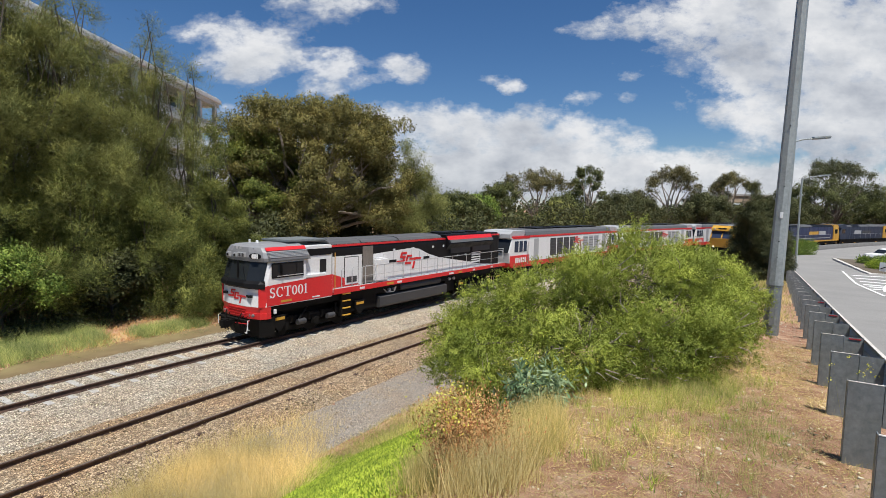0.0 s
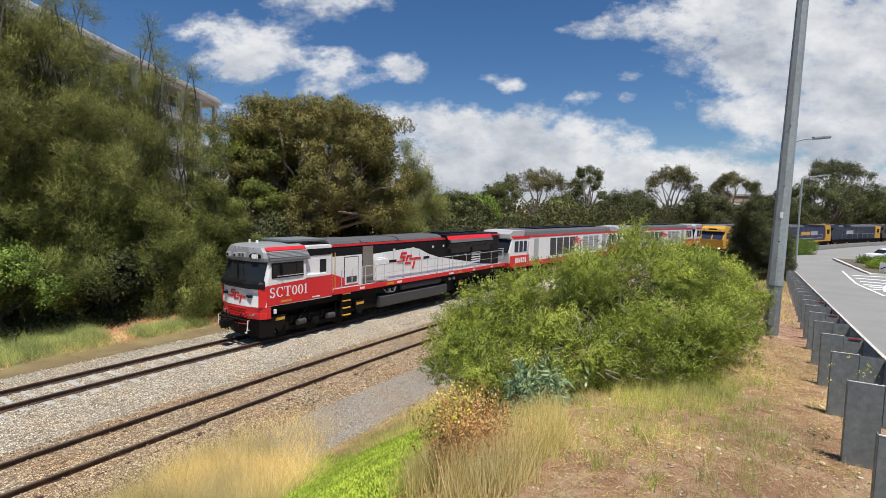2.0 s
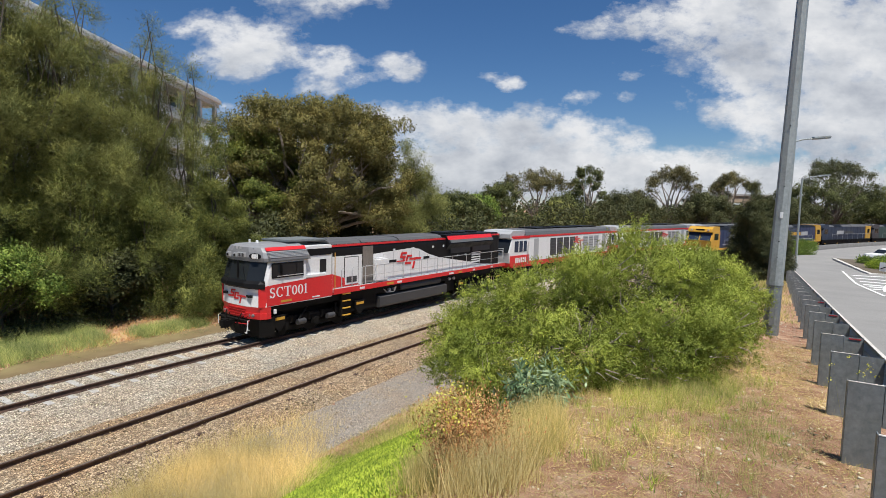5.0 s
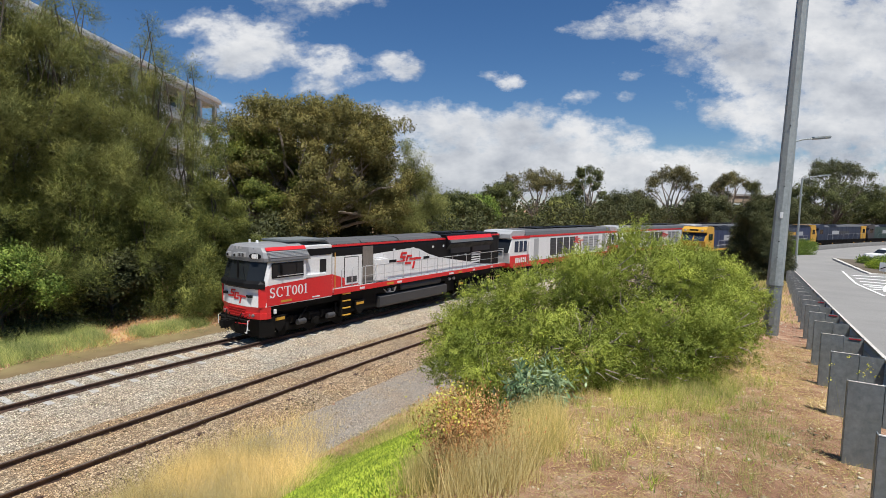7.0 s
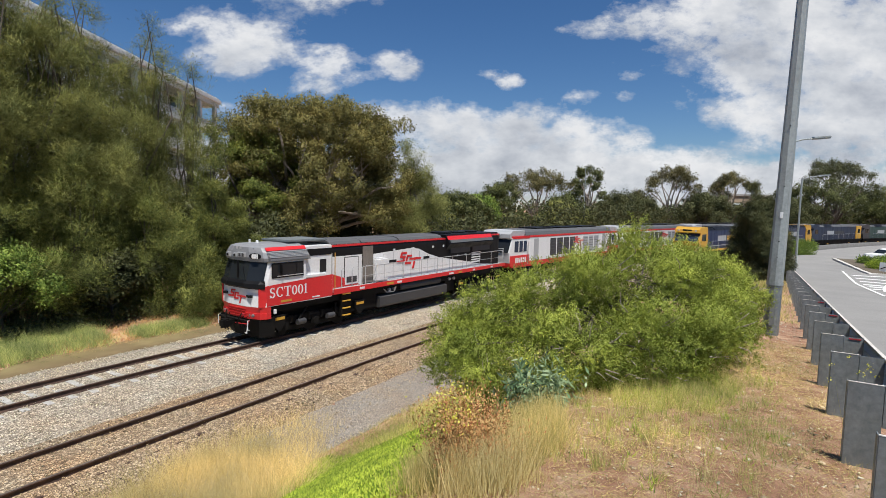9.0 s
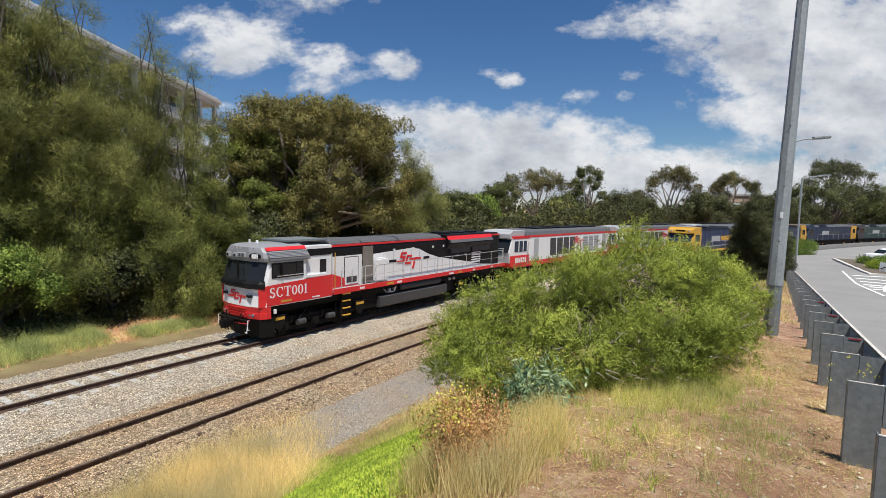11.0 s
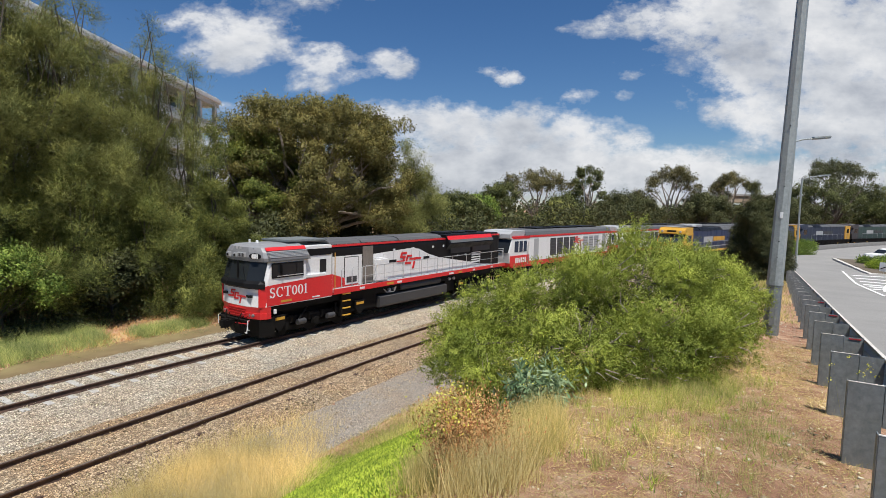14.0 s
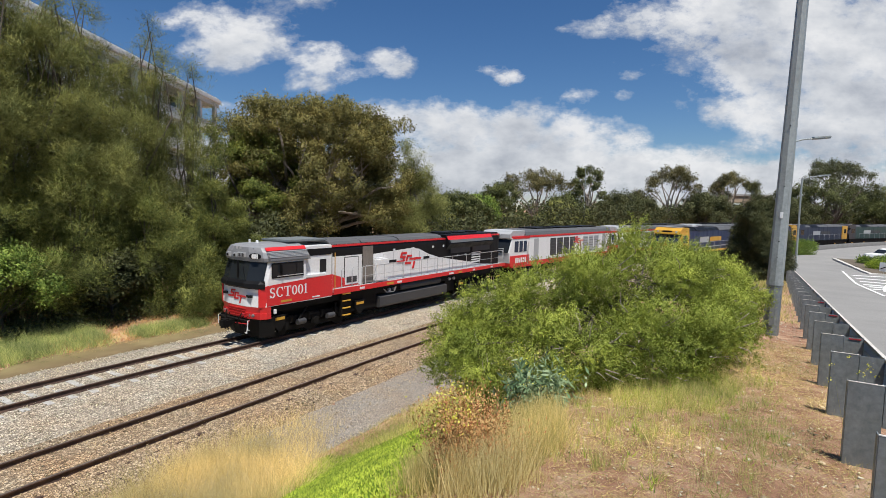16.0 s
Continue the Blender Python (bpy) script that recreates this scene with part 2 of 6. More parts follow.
def prism(bm, outline, axis, a, b):
    """Extrudes an outline: along x the outline is (y, z), along y it is (x, z), along z it is (x, y)."""
    put = {"x": lambda p, t: (t, p[0], p[1]), "y": lambda p, t: (p[0], t, p[1]), "z": lambda p, t: (p[0], p[1], t)}[axis]
    lo = [bm.verts.new(put(p, a)) for p in outline]
    hi = [bm.verts.new(put(p, b)) for p in outline]
    n = len(outline)
    for i in range(n):
        bm.faces.new((lo[i], lo[(i + 1) % n], hi[(i + 1) % n], hi[i]))
    bm.faces.new(lo[::-1])
    bm.faces.new(hi)
    bmesh.ops.recalc_face_normals(bm, faces=bm.faces)
    return bm


def tube(bm, points, r0, r1=None, sides=6):
    """A tapered tube through points."""
    r1 = r0 if r1 is None else r1
    pts = [Vector(p) for p in points]
    rings = []
    for i, p in enumerate(pts):
        d = (pts[min(i + 1, len(pts) - 1)] - pts[max(i - 1, 0)]).normalized()
        side = d.cross(Vector((0.31, 0.17, 0.93)) if abs(d.z) < 0.9 else Vector((1, 0, 0))).normalized()
        up = side.cross(d)
        r = r0 + (r1 - r0) * i / max(1, len(pts) - 1)
        rings.append([bm.verts.new(p + (side * math.cos(a) + up * math.sin(a)) * r) for a in (math.tau * k / sides for k in range(sides))])
    for a, b in zip(rings, rings[1:]):
        for k in range(sides):
            bm.faces.new((a[k], a[(k + 1) % sides], b[(k + 1) % sides], b[k]))
    bm.faces.new(rings[0][::-1])
    bm.faces.new(rings[-1])
    return bm


def disc(bm, c, axis, r, half, sides=16):
    """A short cylinder about c along the axis x, y or z."""
    d = {"x": Vector((1, 0, 0)), "y": Vector((0, 1, 0)), "z": Vector((0, 0, 1))}[axis]
    return tube(bm, [Vector(c) - d * half, Vector(c) + d * half], r, r, sides)


def fresh():
    return bmesh.new()


def thing(name, m, label, category, group="", kind=""):
    ob = new(name)
    ob.matrix_world = m
    return tagged(ob, label, category, group, kind)


def raw_mesh(name, verts, faces, material, parent=None, normals=None):
    """A mesh object from numpy arrays of triangles or quads."""
    me = bpy.data.meshes.new(name)
    n, k = faces.shape
    me.vertices.add(len(verts))
    me.vertices.foreach_set("co", np.ascontiguousarray(verts, dtype=np.float32).ravel())
    me.loops.add(n * k)
    me.loops.foreach_set("vertex_index", np.ascontiguousarray(faces, dtype=np.int32).ravel())
    me.polygons.add(n)
    me.polygons.foreach_set("loop_start", np.arange(0, n * k, k, dtype=np.int32))
    me.update(calc_edges=True)
    if normals is not None:
        me.normals_split_custom_set_from_vertices(normals)
    me.materials.append(material)
    ob = new(name, me)
    if parent:
        ob.parent = parent
    return ob


def unit(a):
    return a / np.maximum(np.linalg.norm(a, axis=1, keepdims=True), 1e-9)


def leaf_mesh(name, at, along, length, width, material, parent=None, out=None, soft=0.7):
    """Many small leaves: a needle or a folded leaf at each place. out: the way in which its clump bulges; the leaves' normals lean that way by soft."""
    rng = np.random.default_rng(len(at))
    n = len(at)
    along = unit(along)
    side = unit(np.cross(along, rng.normal(size=(n, 3))))
    face = np.cross(along, side)
    if out is not None:
        out = unit(out)
        flip = np.where((face * out).sum(1, keepdims=True) < 0, -1.0, 1.0)
        side, face = side * flip, face * flip
    length = np.broadcast_to(np.asarray(length, float).reshape(-1, 1), (n, 1)) * rng.uniform(0.7, 1.3, (n, 1))
    width = width * rng.uniform(0.7, 1.3, (n, 1))
    if np.mean(width) < 0.13 * np.mean(length):
        k = 3
        v = np.stack([at + side * width / 2, at - side * width / 2, at + along * length][::-1], 1).reshape(-1, 3)
    elif n > 5000:
        k = 3
        v = np.stack([at, at + along * length * 0.42 + side * width, at + along * length], 1).reshape(-1, 3)
    else:
        k = 4
        mid = at + along * length * 0.45
        v = np.stack([at, mid - side * width / 2, at + along * length, mid + side * width / 2], 1).reshape(-1, 3)
    f = np.arange(n)[:, None] * k + np.arange(k)[None, :]
    e1, e2 = v[f[:, 1]] - v[f[:, 0]], v[f[:, 2]] - v[f[:, 0]]
    real = np.cross(e1, e2)
    back = (real * face).sum(1) < 0
    f[back] = f[back][:, ::-1]
    normals = None if out is None else np.repeat(unit(face * (1 - soft) + out * soft), k, 0)
    return raw_mesh(name, v, f, material, parent, normals)


# ---- plan ----
RC = 262.3      # radius of the curve of the far track
D2 = 5.42       # the near track lies this far inside it
RNG = np.random.default_rng(7)


def along(s, v, z=0.0):
    """The place s metres along the far track and v metres to its inner side."""
    th = s / RC
    return Vector(((RC - v) * math.sin(th), -RC + (RC - v) * math.cos(th), z))


def verge(x):
    """Height of the road and its verge, which fall away to the level crossing."""
    return np.interp(x, [-40, -7.8, 34, 46, 60], [5.84, 3.73, 0.99, 0.77, 0.72])


def ground_z(x, y):
    x, y = np.asarray(x, float), np.asarray(y, float)
    v = RC - np.hypot(x, y + RC)
    low = np.interp(v, [-400, -60, -9, -6.9, -5.2, -3.3, -2.2, D2 + 2.2, D2 + 3.2, D2 + 6], [-0.5, -0.5, -0.45, -0.62, -0.92, -0.70, -0.42, -0.42, -0.52, -0.45])
    t = np.interp(v, [9.4, 10.8, 15.6, 17.0, 18.0], [0, 0.08, 0.82, 0.97, 1])
    return low + (verge(x) - low) * t


def terrain():
    def steps(a, b, fine, far):
        mid = np.arange(a, b, fine)
        out = np.geomspace(1, far, 26) - 1
        return np.concatenate([(a - out[1:])[::-1], mid, b + out])
    xs, ys = steps(-16, 30, 0.22, 2600), steps(-24, 12, 0.22, 2600)
    gx, gy = np.meshgrid(xs, ys, indexing="ij")
    gz = ground_z(gx, gy)
    v = RC - np.hypot(gx, gy + RC)
    bump = np.array([noise.noise((a * 0.9, b * 0.9, 0)) + 0.5 * noise.noise((a * 2.7, b * 2.7, 4)) for a, b in zip(gx.ravel(), gy.ravel())]).reshape(gx.shape)
    gz = gz + bump * np.where(v > 15.8, 0.018, np.where(v > 9.0, 0.05, 0.03))
    gz = np.where(gy < -20.1, np.minimum(gz, verge(gx) - 0.12), gz)
    verts = np.stack([gx, gy, gz], -1).reshape(-1, 3)
    ny = len(ys)
    i, j = np.meshgrid(np.arange(len(xs) - 1), np.arange(ny - 1), indexing="ij")
    a = (i * ny + j).ravel()
    ob = raw_mesh("ground", verts, np.stack([a, a + ny, a + ny + 1, a + 1], 1), SOIL)
    ob.data.polygons.foreach_set("use_smooth", np.ones(len(ob.data.polygons), bool))
    tagged(ob, "red-brown dry soil with straw and pale pebbles", "ground", kind="structure")


def strip(name, material, s0, s1, ds, profile, label, category, rough=0.0, parent=None):
    """A band that follows the curve, with a cross-section of (v, z) points."""
    ss = np.arange(s0, s1 + ds / 2, ds)
    verts = []
    for s in ss:
        for v, z in profile:
            p = along(s, v, z)
            if rough:
                p.z += rough * noise.noise((p.x * 5, p.y * 5, 2)) + rough * noise.noise((p.x * 1.1, p.y * 1.1, 7))
            verts.append(p)
    k = len(profile)
    i, j = np.meshgrid(np.arange(len(ss) - 1), np.arange(k - 1), indexing="ij")
    a = (i * k + j).ravel()
    ob = raw_mesh(name, np.array(verts), np.stack([a, a + 1, a + k + 1, a + k], 1), material, parent)
    tagged(ob, label, category, kind="structure")
    return ob


def dense(points, step):
    out = []
    for (v0, z0), (v1, z1) in zip(points, points[1:]):
        n = max(1, round((v1 - v0) / step))
        out += [(v0 + (v1 - v0) * i / n, z0 + (z1 - z0) * i / n) for i in range(n)]
    return out + [points[-1]]


def ballast():
    strip("ballast", BALLAST, -30, 60, 0.3, dense([(-5.0, -1.05), (-3.7, -0.50), (-2.0, -0.24), (-0.9, -0.17), (0.9, -0.17), (1.9, -0.20), (3.1, -0.24), (3.7, -0.21)], 0.25),
          "pale grey crushed stone ballast under the track", "ballast", 0.025)
    strip("ballast_brown", BALLAST_BROWN, -30, 60, 0.3, dense([(3.7, -0.21), (4.5, -0.135), (6.4, -0.135), (6.9, -0.22), (7.6, -0.44)], 0.25),
          "brown weathered stone ballast under the track", "ballast", 0.025)
    strip("ballast_far", BALLAST, 60, 170, 2.0, [(-3.5, -0.72), (-2.0, -0.22), (3.7, -0.21), (7.4, -0.25), (8.9, -0.55)], "pale stone ballast in the distance", "ballast")
    strip("access_path", GRIT, -24, 60, 0.4, dense([(7.4, -0.40), (8.2, -0.41), (9.3, -0.41), (9.7, -0.44), (10.1, -0.75)], 0.3), "grey compacted grit track beside the railway", "path", 0.012)
    # loose stones
    n = 42000
    s = RNG.uniform(-17, 24, n)
    v = np.where(RNG.uniform(size=n) < 0.82, RNG.uniform(-3.6, 7.2, n), 6.8 + np.abs(RNG.normal(size=n)) * 1.0)
    z = np.interp(v, [-3.5, -2.0, -0.9, 0.9, 1.9, 3.1, 4.5, 6.4, 6.9, 7.6, 9.4], [-0.44, -0.24, -0.17, -0.17, -0.20, -0.24, -0.135, -0.135, -0.22, -0.41, -0.40])
    th = s / RC
    c = np.stack([(RC - v) * np.sin(th), -RC + (RC - v) * np.cos(th), z + 0.008], 1)
    for name, pick, mat in (("ballast_stones", v < 3.8, STONE), ("brown_ballast_stones", v >= 3.8, STONE_BROWN)):
        k = int(pick.sum())
        r = RNG.uniform(0.018, 0.042, (k, 1, 1))
        d = unit(RNG.normal(size=(k * 4, 3))).reshape(k, 4, 3)
        verts = (c[pick][:, None, :] + d * r).reshape(-1, 3)
        f = (np.arange(k)[:, None, None] * 4 + np.array([[0, 1, 2], [0, 2, 3], [0, 3, 1], [1, 3, 2]])).reshape(-1, 3)
        tagged(raw_mesh(name, verts, f, mat), "loose crushed stones lying on the ballast", "stones", kind="stuff")


def track(name, v, label, sleeper_mat):
    t = thing(name, Matrix.Identity(4), label, "railway track", "tracks", "structure")
    prof = [(-0.07, -0.172), (-0.07, -0.155), (-0.012, -0.13), (-0.012, -0.05), (-0.036, -0.035), (-0.036, -0.004), (-0.028, 0), (0.028, 0), (0.036, -0.004), (0.036, -0.035), (0.012, -0.05), (0.012, -0.13), (0.07, -0.155), (0.07, -0.172)]
    for side in (-0.7525, 0.7525):
        ob = strip("rail", RUST, -30, 170, 1.0, [(v + side + a, z) for a, z in prof], "", "", parent=t)
        top = strip("rail_head", RAIL_TOP, -30, 170, 1.0, [(v + side - 0.026, 0.003), (v + side + 0.026, 0.003)], "", "", parent=t)
        for o in (ob, top):
            for key in ("label", "category", "kind"):
                if key in o:
                    del o[key]
    bm = box(fresh(), -0.12, 0.12, -1.22, 1.22, -0.29, -0.165, 0.02)
    sl = part("sleeper", bm, sleeper_mat, t)
    s = -24.0
    first = True
    while s < 60:
        p = along(s, v)
        m = Matrix.Translation(p) @ Matrix.Rotation(-s / RC, 4, "Z")
        if first:
            sl.matrix_basis, first = m, False
        else:
            o = sl.copy()
            scene.collection.objects.link(o)
            o.matrix_basis = m
        s += 0.62
    return t


def road():
    xs = np.concatenate([np.arange(-30, 60, 1.0), np.arange(60, 130, 2.5)])
    rows = []
    for x in xs:
        # the far edge follows the railway wall
        edge = -20.25 if x < 62 else min(-20.25, along(0, 0).y - RC + math.sqrt(max(1, (RC - 11.0) ** 2 - x * x)))
        rows.append([(x, edge + (-75 - edge) * k / 12, float(verge(x)) - 0.01 + 0.0) for k in range(13)])
    v = np.array(rows).reshape(-1, 3)
    i, j = np.meshgrid(np.arange(len(xs) - 1), np.arange(12), indexing="ij")
    a = (i * 13 + j).ravel()
    tagged(raw_mesh("road", v, np.stack([a, a + 1, a + 14, a + 13], 1), ASPHALT), "worn pale grey asphalt road running downhill", "road", kind="structure")
    # edge line along the guard rail
    def line(name, pts, w, lift=0.012, mat=LINE_WHITE):
        bm = fresh()
        last = None
        for i, p in enumerate(pts):
            q = pts[min(i + 1, len(pts) - 1)]
            o = pts[max(i - 1, 0)]
            d = Vector((q[0] - o[0], q[1] - o[1], 0)).normalized()
            n = Vector((-d.y, d.x, 0)) * w / 2
            c = [bm.verts.new((p[0] + k * n.x, p[1] + k * n.y, float(verge(p[0])) + lift)) for k in (-1, 1)]
            if last:
                bm.faces.new((last[0], c[0], c[1], last[1]))
            last = c
        return tagged(part(name, bm, mat), "worn white painted road line", "road marking", "road markings", "structure")
    line("edge_line", [(x, -20.62) for x in range(-14, 40)], 0.13)
    # hatched wedge before the island
    line("hatch_line", [Vector((46.6, -24.2)).lerp(Vector((20.3, -23.75)), i / 12) for i in range(13)], 0.18)
    for (x0, y0), (x1, y1) in (((42.0, -24.5), (42.7, -26.9)), ((39.2, -24.45), (39.0, -26.5)), ((36.4, -24.45), (36.1, -25.95)), ((33.6, -24.35), (33.3, -25.4)), ((30.6, -24.3), (30.2, -24.95)), ((27.6, -24.1), (27.0, -24.5))):
        line("hatch_line", [(x0, y0), ((x0 + x1) / 2, (y0 + y1) / 2), (x1, y1)], 0.62)
    line("hatch_line", [(44.0, -27.2), (40, -26.9), (36, -26.1), (32, -25.3), (28, -24.75), (25, -24.4)], 0.16)
    # kerbed traffic island with plants
    isl = [(61.9, -24.5), (54, -25.1), (47, -25.6), (44.4, -25.9), (44.6, -27.0), (46.4, -29), (50, -32), (57, -30), (61.5, -26.5)]
    bm = prism(fresh(), isl, "z", 0.3, 0.90)
    tagged(part("traffic_island", bm, KERB), "raised traffic island with pale concrete kerb", "traffic island", kind="structure")
    inner = [(p[0] + (54 - p[0]) * 0.06, p[1] + (-28.6 - p[1]) * 0.09) for p in isl]
    bm = prism(fresh(), inner, "z", 0.3, 0.93)
    tagged(part("island_soil", bm, MULCH), "planted soil bed inside the kerb", "ground", kind="structure")
    # kerb beyond the guard rail
    bm = fresh()
    for x in range(38, 64, 2):
        box(bm, x, x + 1.99, -20.3, -20.1, float(verge(x + 1)) - 0.4, float(verge(x + 1)) + 0.1, 0.02)
    tagged(part("kerb", bm, KERB), "pale yellowish concrete kerb along the road", "kerb", kind="structure")


def railway_wall():
    strip("railway_wall", galv_material("dark_concrete", (0.10, 0.10, 0.10), (0.17, 0.165, 0.16), 0.9, 0.0), 70, 160, 2.0, [(9.9, -0.5), (9.9, 1.25), (10.15, 1.25), (10.15, 0.0)], "low grey concrete wall between road and railway", "wall")


def puddle():
    bm = fresh()
    ring = []
    for k in range(48):
        a = math.tau * k / 48
        r = 1 + 0.28 * noise.noise((math.cos(a) * 1.6, math.sin(a) * 1.6, 3))
        p = along(-0.8 + 6.6 * r * math.cos(a), -5.15 + 1.15 * r * math.sin(a), -0.69)
        ring.append(bm.verts.new(p))
    bm.faces.new(ring)
    tagged(part("puddle", bm, WATER), "muddy brown puddle in the ditch beside the track", "water", kind="structure")


STONE = leaf_material("stone_chip", (0.24, 0.21, 0.17), (0.47, 0.42, 0.34), (0.74, 0.68, 0.57), trans=0.0)
STONE_BROWN = leaf_material("brown_stone_chip", (0.19, 0.14, 0.09), (0.38, 0.29, 0.19), (0.60, 0.49, 0.35), trans=0.0)
def pebbles():
    n = 5200
    x, y = RNG.uniform(-12.5, 3, n), RNG.uniform(-19.9, -16.6, n)
    c = np.stack([x, y, ground_z(x, y) + 0.004], 1)
    r = RNG.uniform(0.006, 0.026, (n, 1, 1)) * RNG.uniform(0.4, 1, (n, 1, 1))
    d = unit(RNG.normal(size=(n * 4, 3))).reshape(n, 4, 3) * (1, 1, 0.7)
    verts = (c[:, None, :] + d * r * 1.5).reshape(-1, 3)
    f = (np.arange(n)[:, None, None] * 4 + np.array([[0, 1, 2], [0, 2, 3], [0, 3, 1], [1, 3, 2]])).reshape(-1, 3)
    tagged(raw_mesh("pebbles", verts, f, STONE_PALE), "pale pebbles scattered on the red soil", "pebbles", kind="stuff")


def flat_stones():
    """Larger pale stones half sunk into the soil: squashed, uneven lumps."""
    rng = np.random.default_rng(91)
    n = 420
    x, y = rng.uniform(-11.8, -3, n), rng.uniform(-19.8, -16.9, n)
    ico = bmesh.new()
    bmesh.ops.create_icosphere(ico, subdivisions=1, radius=1.0)
    base = np.array([v.co for v in ico.verts])
    tri = np.array([[v.index for v in f.verts] for f in ico.faces])
    ico.free()
    k = len(base)
    r = (0.010 + 0.026 * rng.uniform(0, 1, (n, 1, 1)) ** 3) * np.array([1, 0.75, 0.45])
    lump = base[None] * rng.uniform(0.75, 1.2, (n, k, 1)) * r
    a = rng.uniform(0, math.tau, n)
    rot = np.stack([np.stack([np.cos(a), -np.sin(a), 0 * a], 1), np.stack([np.sin(a), np.cos(a), 0 * a], 1), np.stack([0 * a, 0 * a, 0 * a + 1], 1)], 1)
    v = np.einsum("nij,nkj->nki", rot, lump) + np.stack([x, y, ground_z(x, y) + 0.006], 1)[:, None, :]
    f = (np.arange(n)[:, None, None] * k + tri[None]).reshape(-1, 3)
    tagged(raw_mesh("stones", v.reshape(-1, 3), f, STONE_PALE), "flat pale stones half sunk in the red soil", "stones", kind="stuff")


STONE_PALE = leaf_material("pale_pebble", (0.36, 0.25, 0.17), (0.55, 0.45, 0.34), (0.72, 0.64, 0.54), trans=0.0)
pebbles()
flat_stones()
MULCH = bark_material("dark_mulch", (0.07, 0.055, 0.04), (0.15, 0.12, 0.08))
terrain()
ballast()
track("track_far", 0.0, "rusty steel rails on pale concrete sleepers", CONCRETE)
track("track_near", D2, "rusty steel rails on weathered brown sleepers", RUST)
road()
railway_wall()
puddle()


# ---- guard rail, poles ----
def guard_rail():
    g = thing("guard_rail", Matrix.Identity(4), "galvanised steel guard rail with flat posts along the road", "guard rail")
    prof = [(0, 0.0), (0.025, 0.02), (0.08, 0.07), (0.08, 0.12), (0.02, 0.155), (0.08, 0.19), (0.08, 0.24), (0.025, 0.29), (0, 0.31)]
    bm = fresh()
    for off in (0.0, 0.006):
        rings = []
        for x in np.arange(-15.0, 38.1, 1.0):
            z = float(verge(x)) + 0.42
            rings.append([bm.verts.new((x, -20.13 - a + off, z + b)) for a, b in prof])
        for a, b in zip(rings, rings[1:]):
            for k in range(len(prof) - 1):
                bm.faces.new((a[k], a[k + 1], b[k + 1], b[k]))
    part("beam", bm, GALV_LIGHT, g, "pale ribbed steel beam")
    # pale strip that paints in the sunlit top of the beam
    bm = fresh()
    for x in np.arange(-15.0, 38.0, 1.0):
        za, zb = float(verge(x)) + 0.73, float(verge(x + 1)) + 0.73
        c = [bm.verts.new(p) for p in ((x, -20.125, za), (x + 1, -20.125, zb), (x + 1, -20.165, zb), (x, -20.165, za))]
        bm.faces.new(c)
    part("beam_edge_glint", bm, KERB, g, "pale top edge, painted as if sunlit")
    i = 0
    for x in np.arange(-9.6, 38.0, 1.62):
        z = float(verge(x))
        post = fresh()
        # a C-section post: web faces along the road
        box(post, x - 0.004, x + 0.004, -19.90, -19.66, z - 0.4, z + 0.74)
        box(post, x, x + 0.075, -19.906, -19.898, z - 0.4, z + 0.74)
        box(post, x, x + 0.075, -19.662, -19.654, z - 0.4, z + 0.74)
        po = part("post", post, GALV, g)
        # pale strip, painted on for the sunlit top of the post
        part("top_edge_glint", box(fresh(), x - 0.006, x + 0.01, -19.90, -19.66, z + 0.741, z + 0.747), KERB, po)
        blk = fresh()
        box(blk, x - 0.004, x + 0.004, -20.12, -19.91, z + 0.38, z + 0.735)
        box(blk, x, x + 0.07, -20.126, -20.118, z + 0.38, z + 0.735)
        box(blk, x, x + 0.07, -19.918, -19.911, z + 0.38, z + 0.735)
        part("spacer_block", blk, GALV, po)
        if i in (3, 5, 7):
            part("reflector", box(fresh(), x - 0.012, x - 0.005, -20.09, -19.96, z + 0.706, z + 0.722), REFLECTOR, po, "small red reflector")
        i += 1


def lamp_pole_big():
    p = thing("lighting_mast", pose(0.055, -19.04, 3.2, 1.18, 0.76, 0), "tall tapered octagonal grey steel lighting mast", "pole")
    sleeve = part("base_sleeve", tube(fresh(), [(0, 0, -0.6), (0, 0, 1.20)], 0.168, 0.150, 8), GALV, p, "darker thick steel sleeve round the foot")
    part("shaft", tube(fresh(), [(0, 0, 1.15), (0, 0, 14)], 0.158, 0.060, 8), GALV_LIGHT, p)
    part("collar", tube(fresh(), [(0, 0, 1.14), (0, 0, 1.20)], 0.164, 0.163, 8), GALV_LIGHT, p)
    part("plate", box(fresh(), -0.155, -0.130, -0.03, 0.03, 2.62, 2.75, 0.004), WHITE, p, "small white label plate")
    part("hatch", box(fresh(), -0.186, -0.16, -0.055, 0.055, 0.25, 0.75, 0.01), GALV, sleeve, "flat access hatch")
    for z in (1.75, 2.1, 3.3, 4.6):
        part("bolt", box(fresh(), -0.152, -0.128, -0.012, 0.012, z, z + 0.025), BLACK, p)


def street_lamp(x, y, z0, h, arm):
    p = thing("street_lamp", pose(x, y, z0), "slim galvanised street lamp with a flat head", "street lamp", "street lamps")
    part("shaft", tube(fresh(), [(0, 0, 0), (0, 0, h)], 0.10, 0.06, 8), GALV_LIGHT, p)
    part("arm", tube(fresh(), [(0, 0, h - 0.1), (arm * 0.25, -arm * 0.5, h + 0.15), (arm * 0.4, -arm * 0.8, h + 0.22)], 0.04, 0.035, 6), GALV_LIGHT, p)
    head = part("lamp_head", box(fresh(), -0.45, 0.45, -0.16, 0.16, -0.06, 0.07, 0.05), GALV_LIGHT, p)
    head.matrix_basis = pose(arm * 0.52, -arm * 1.0, h + 0.25, 0, -5, -63)


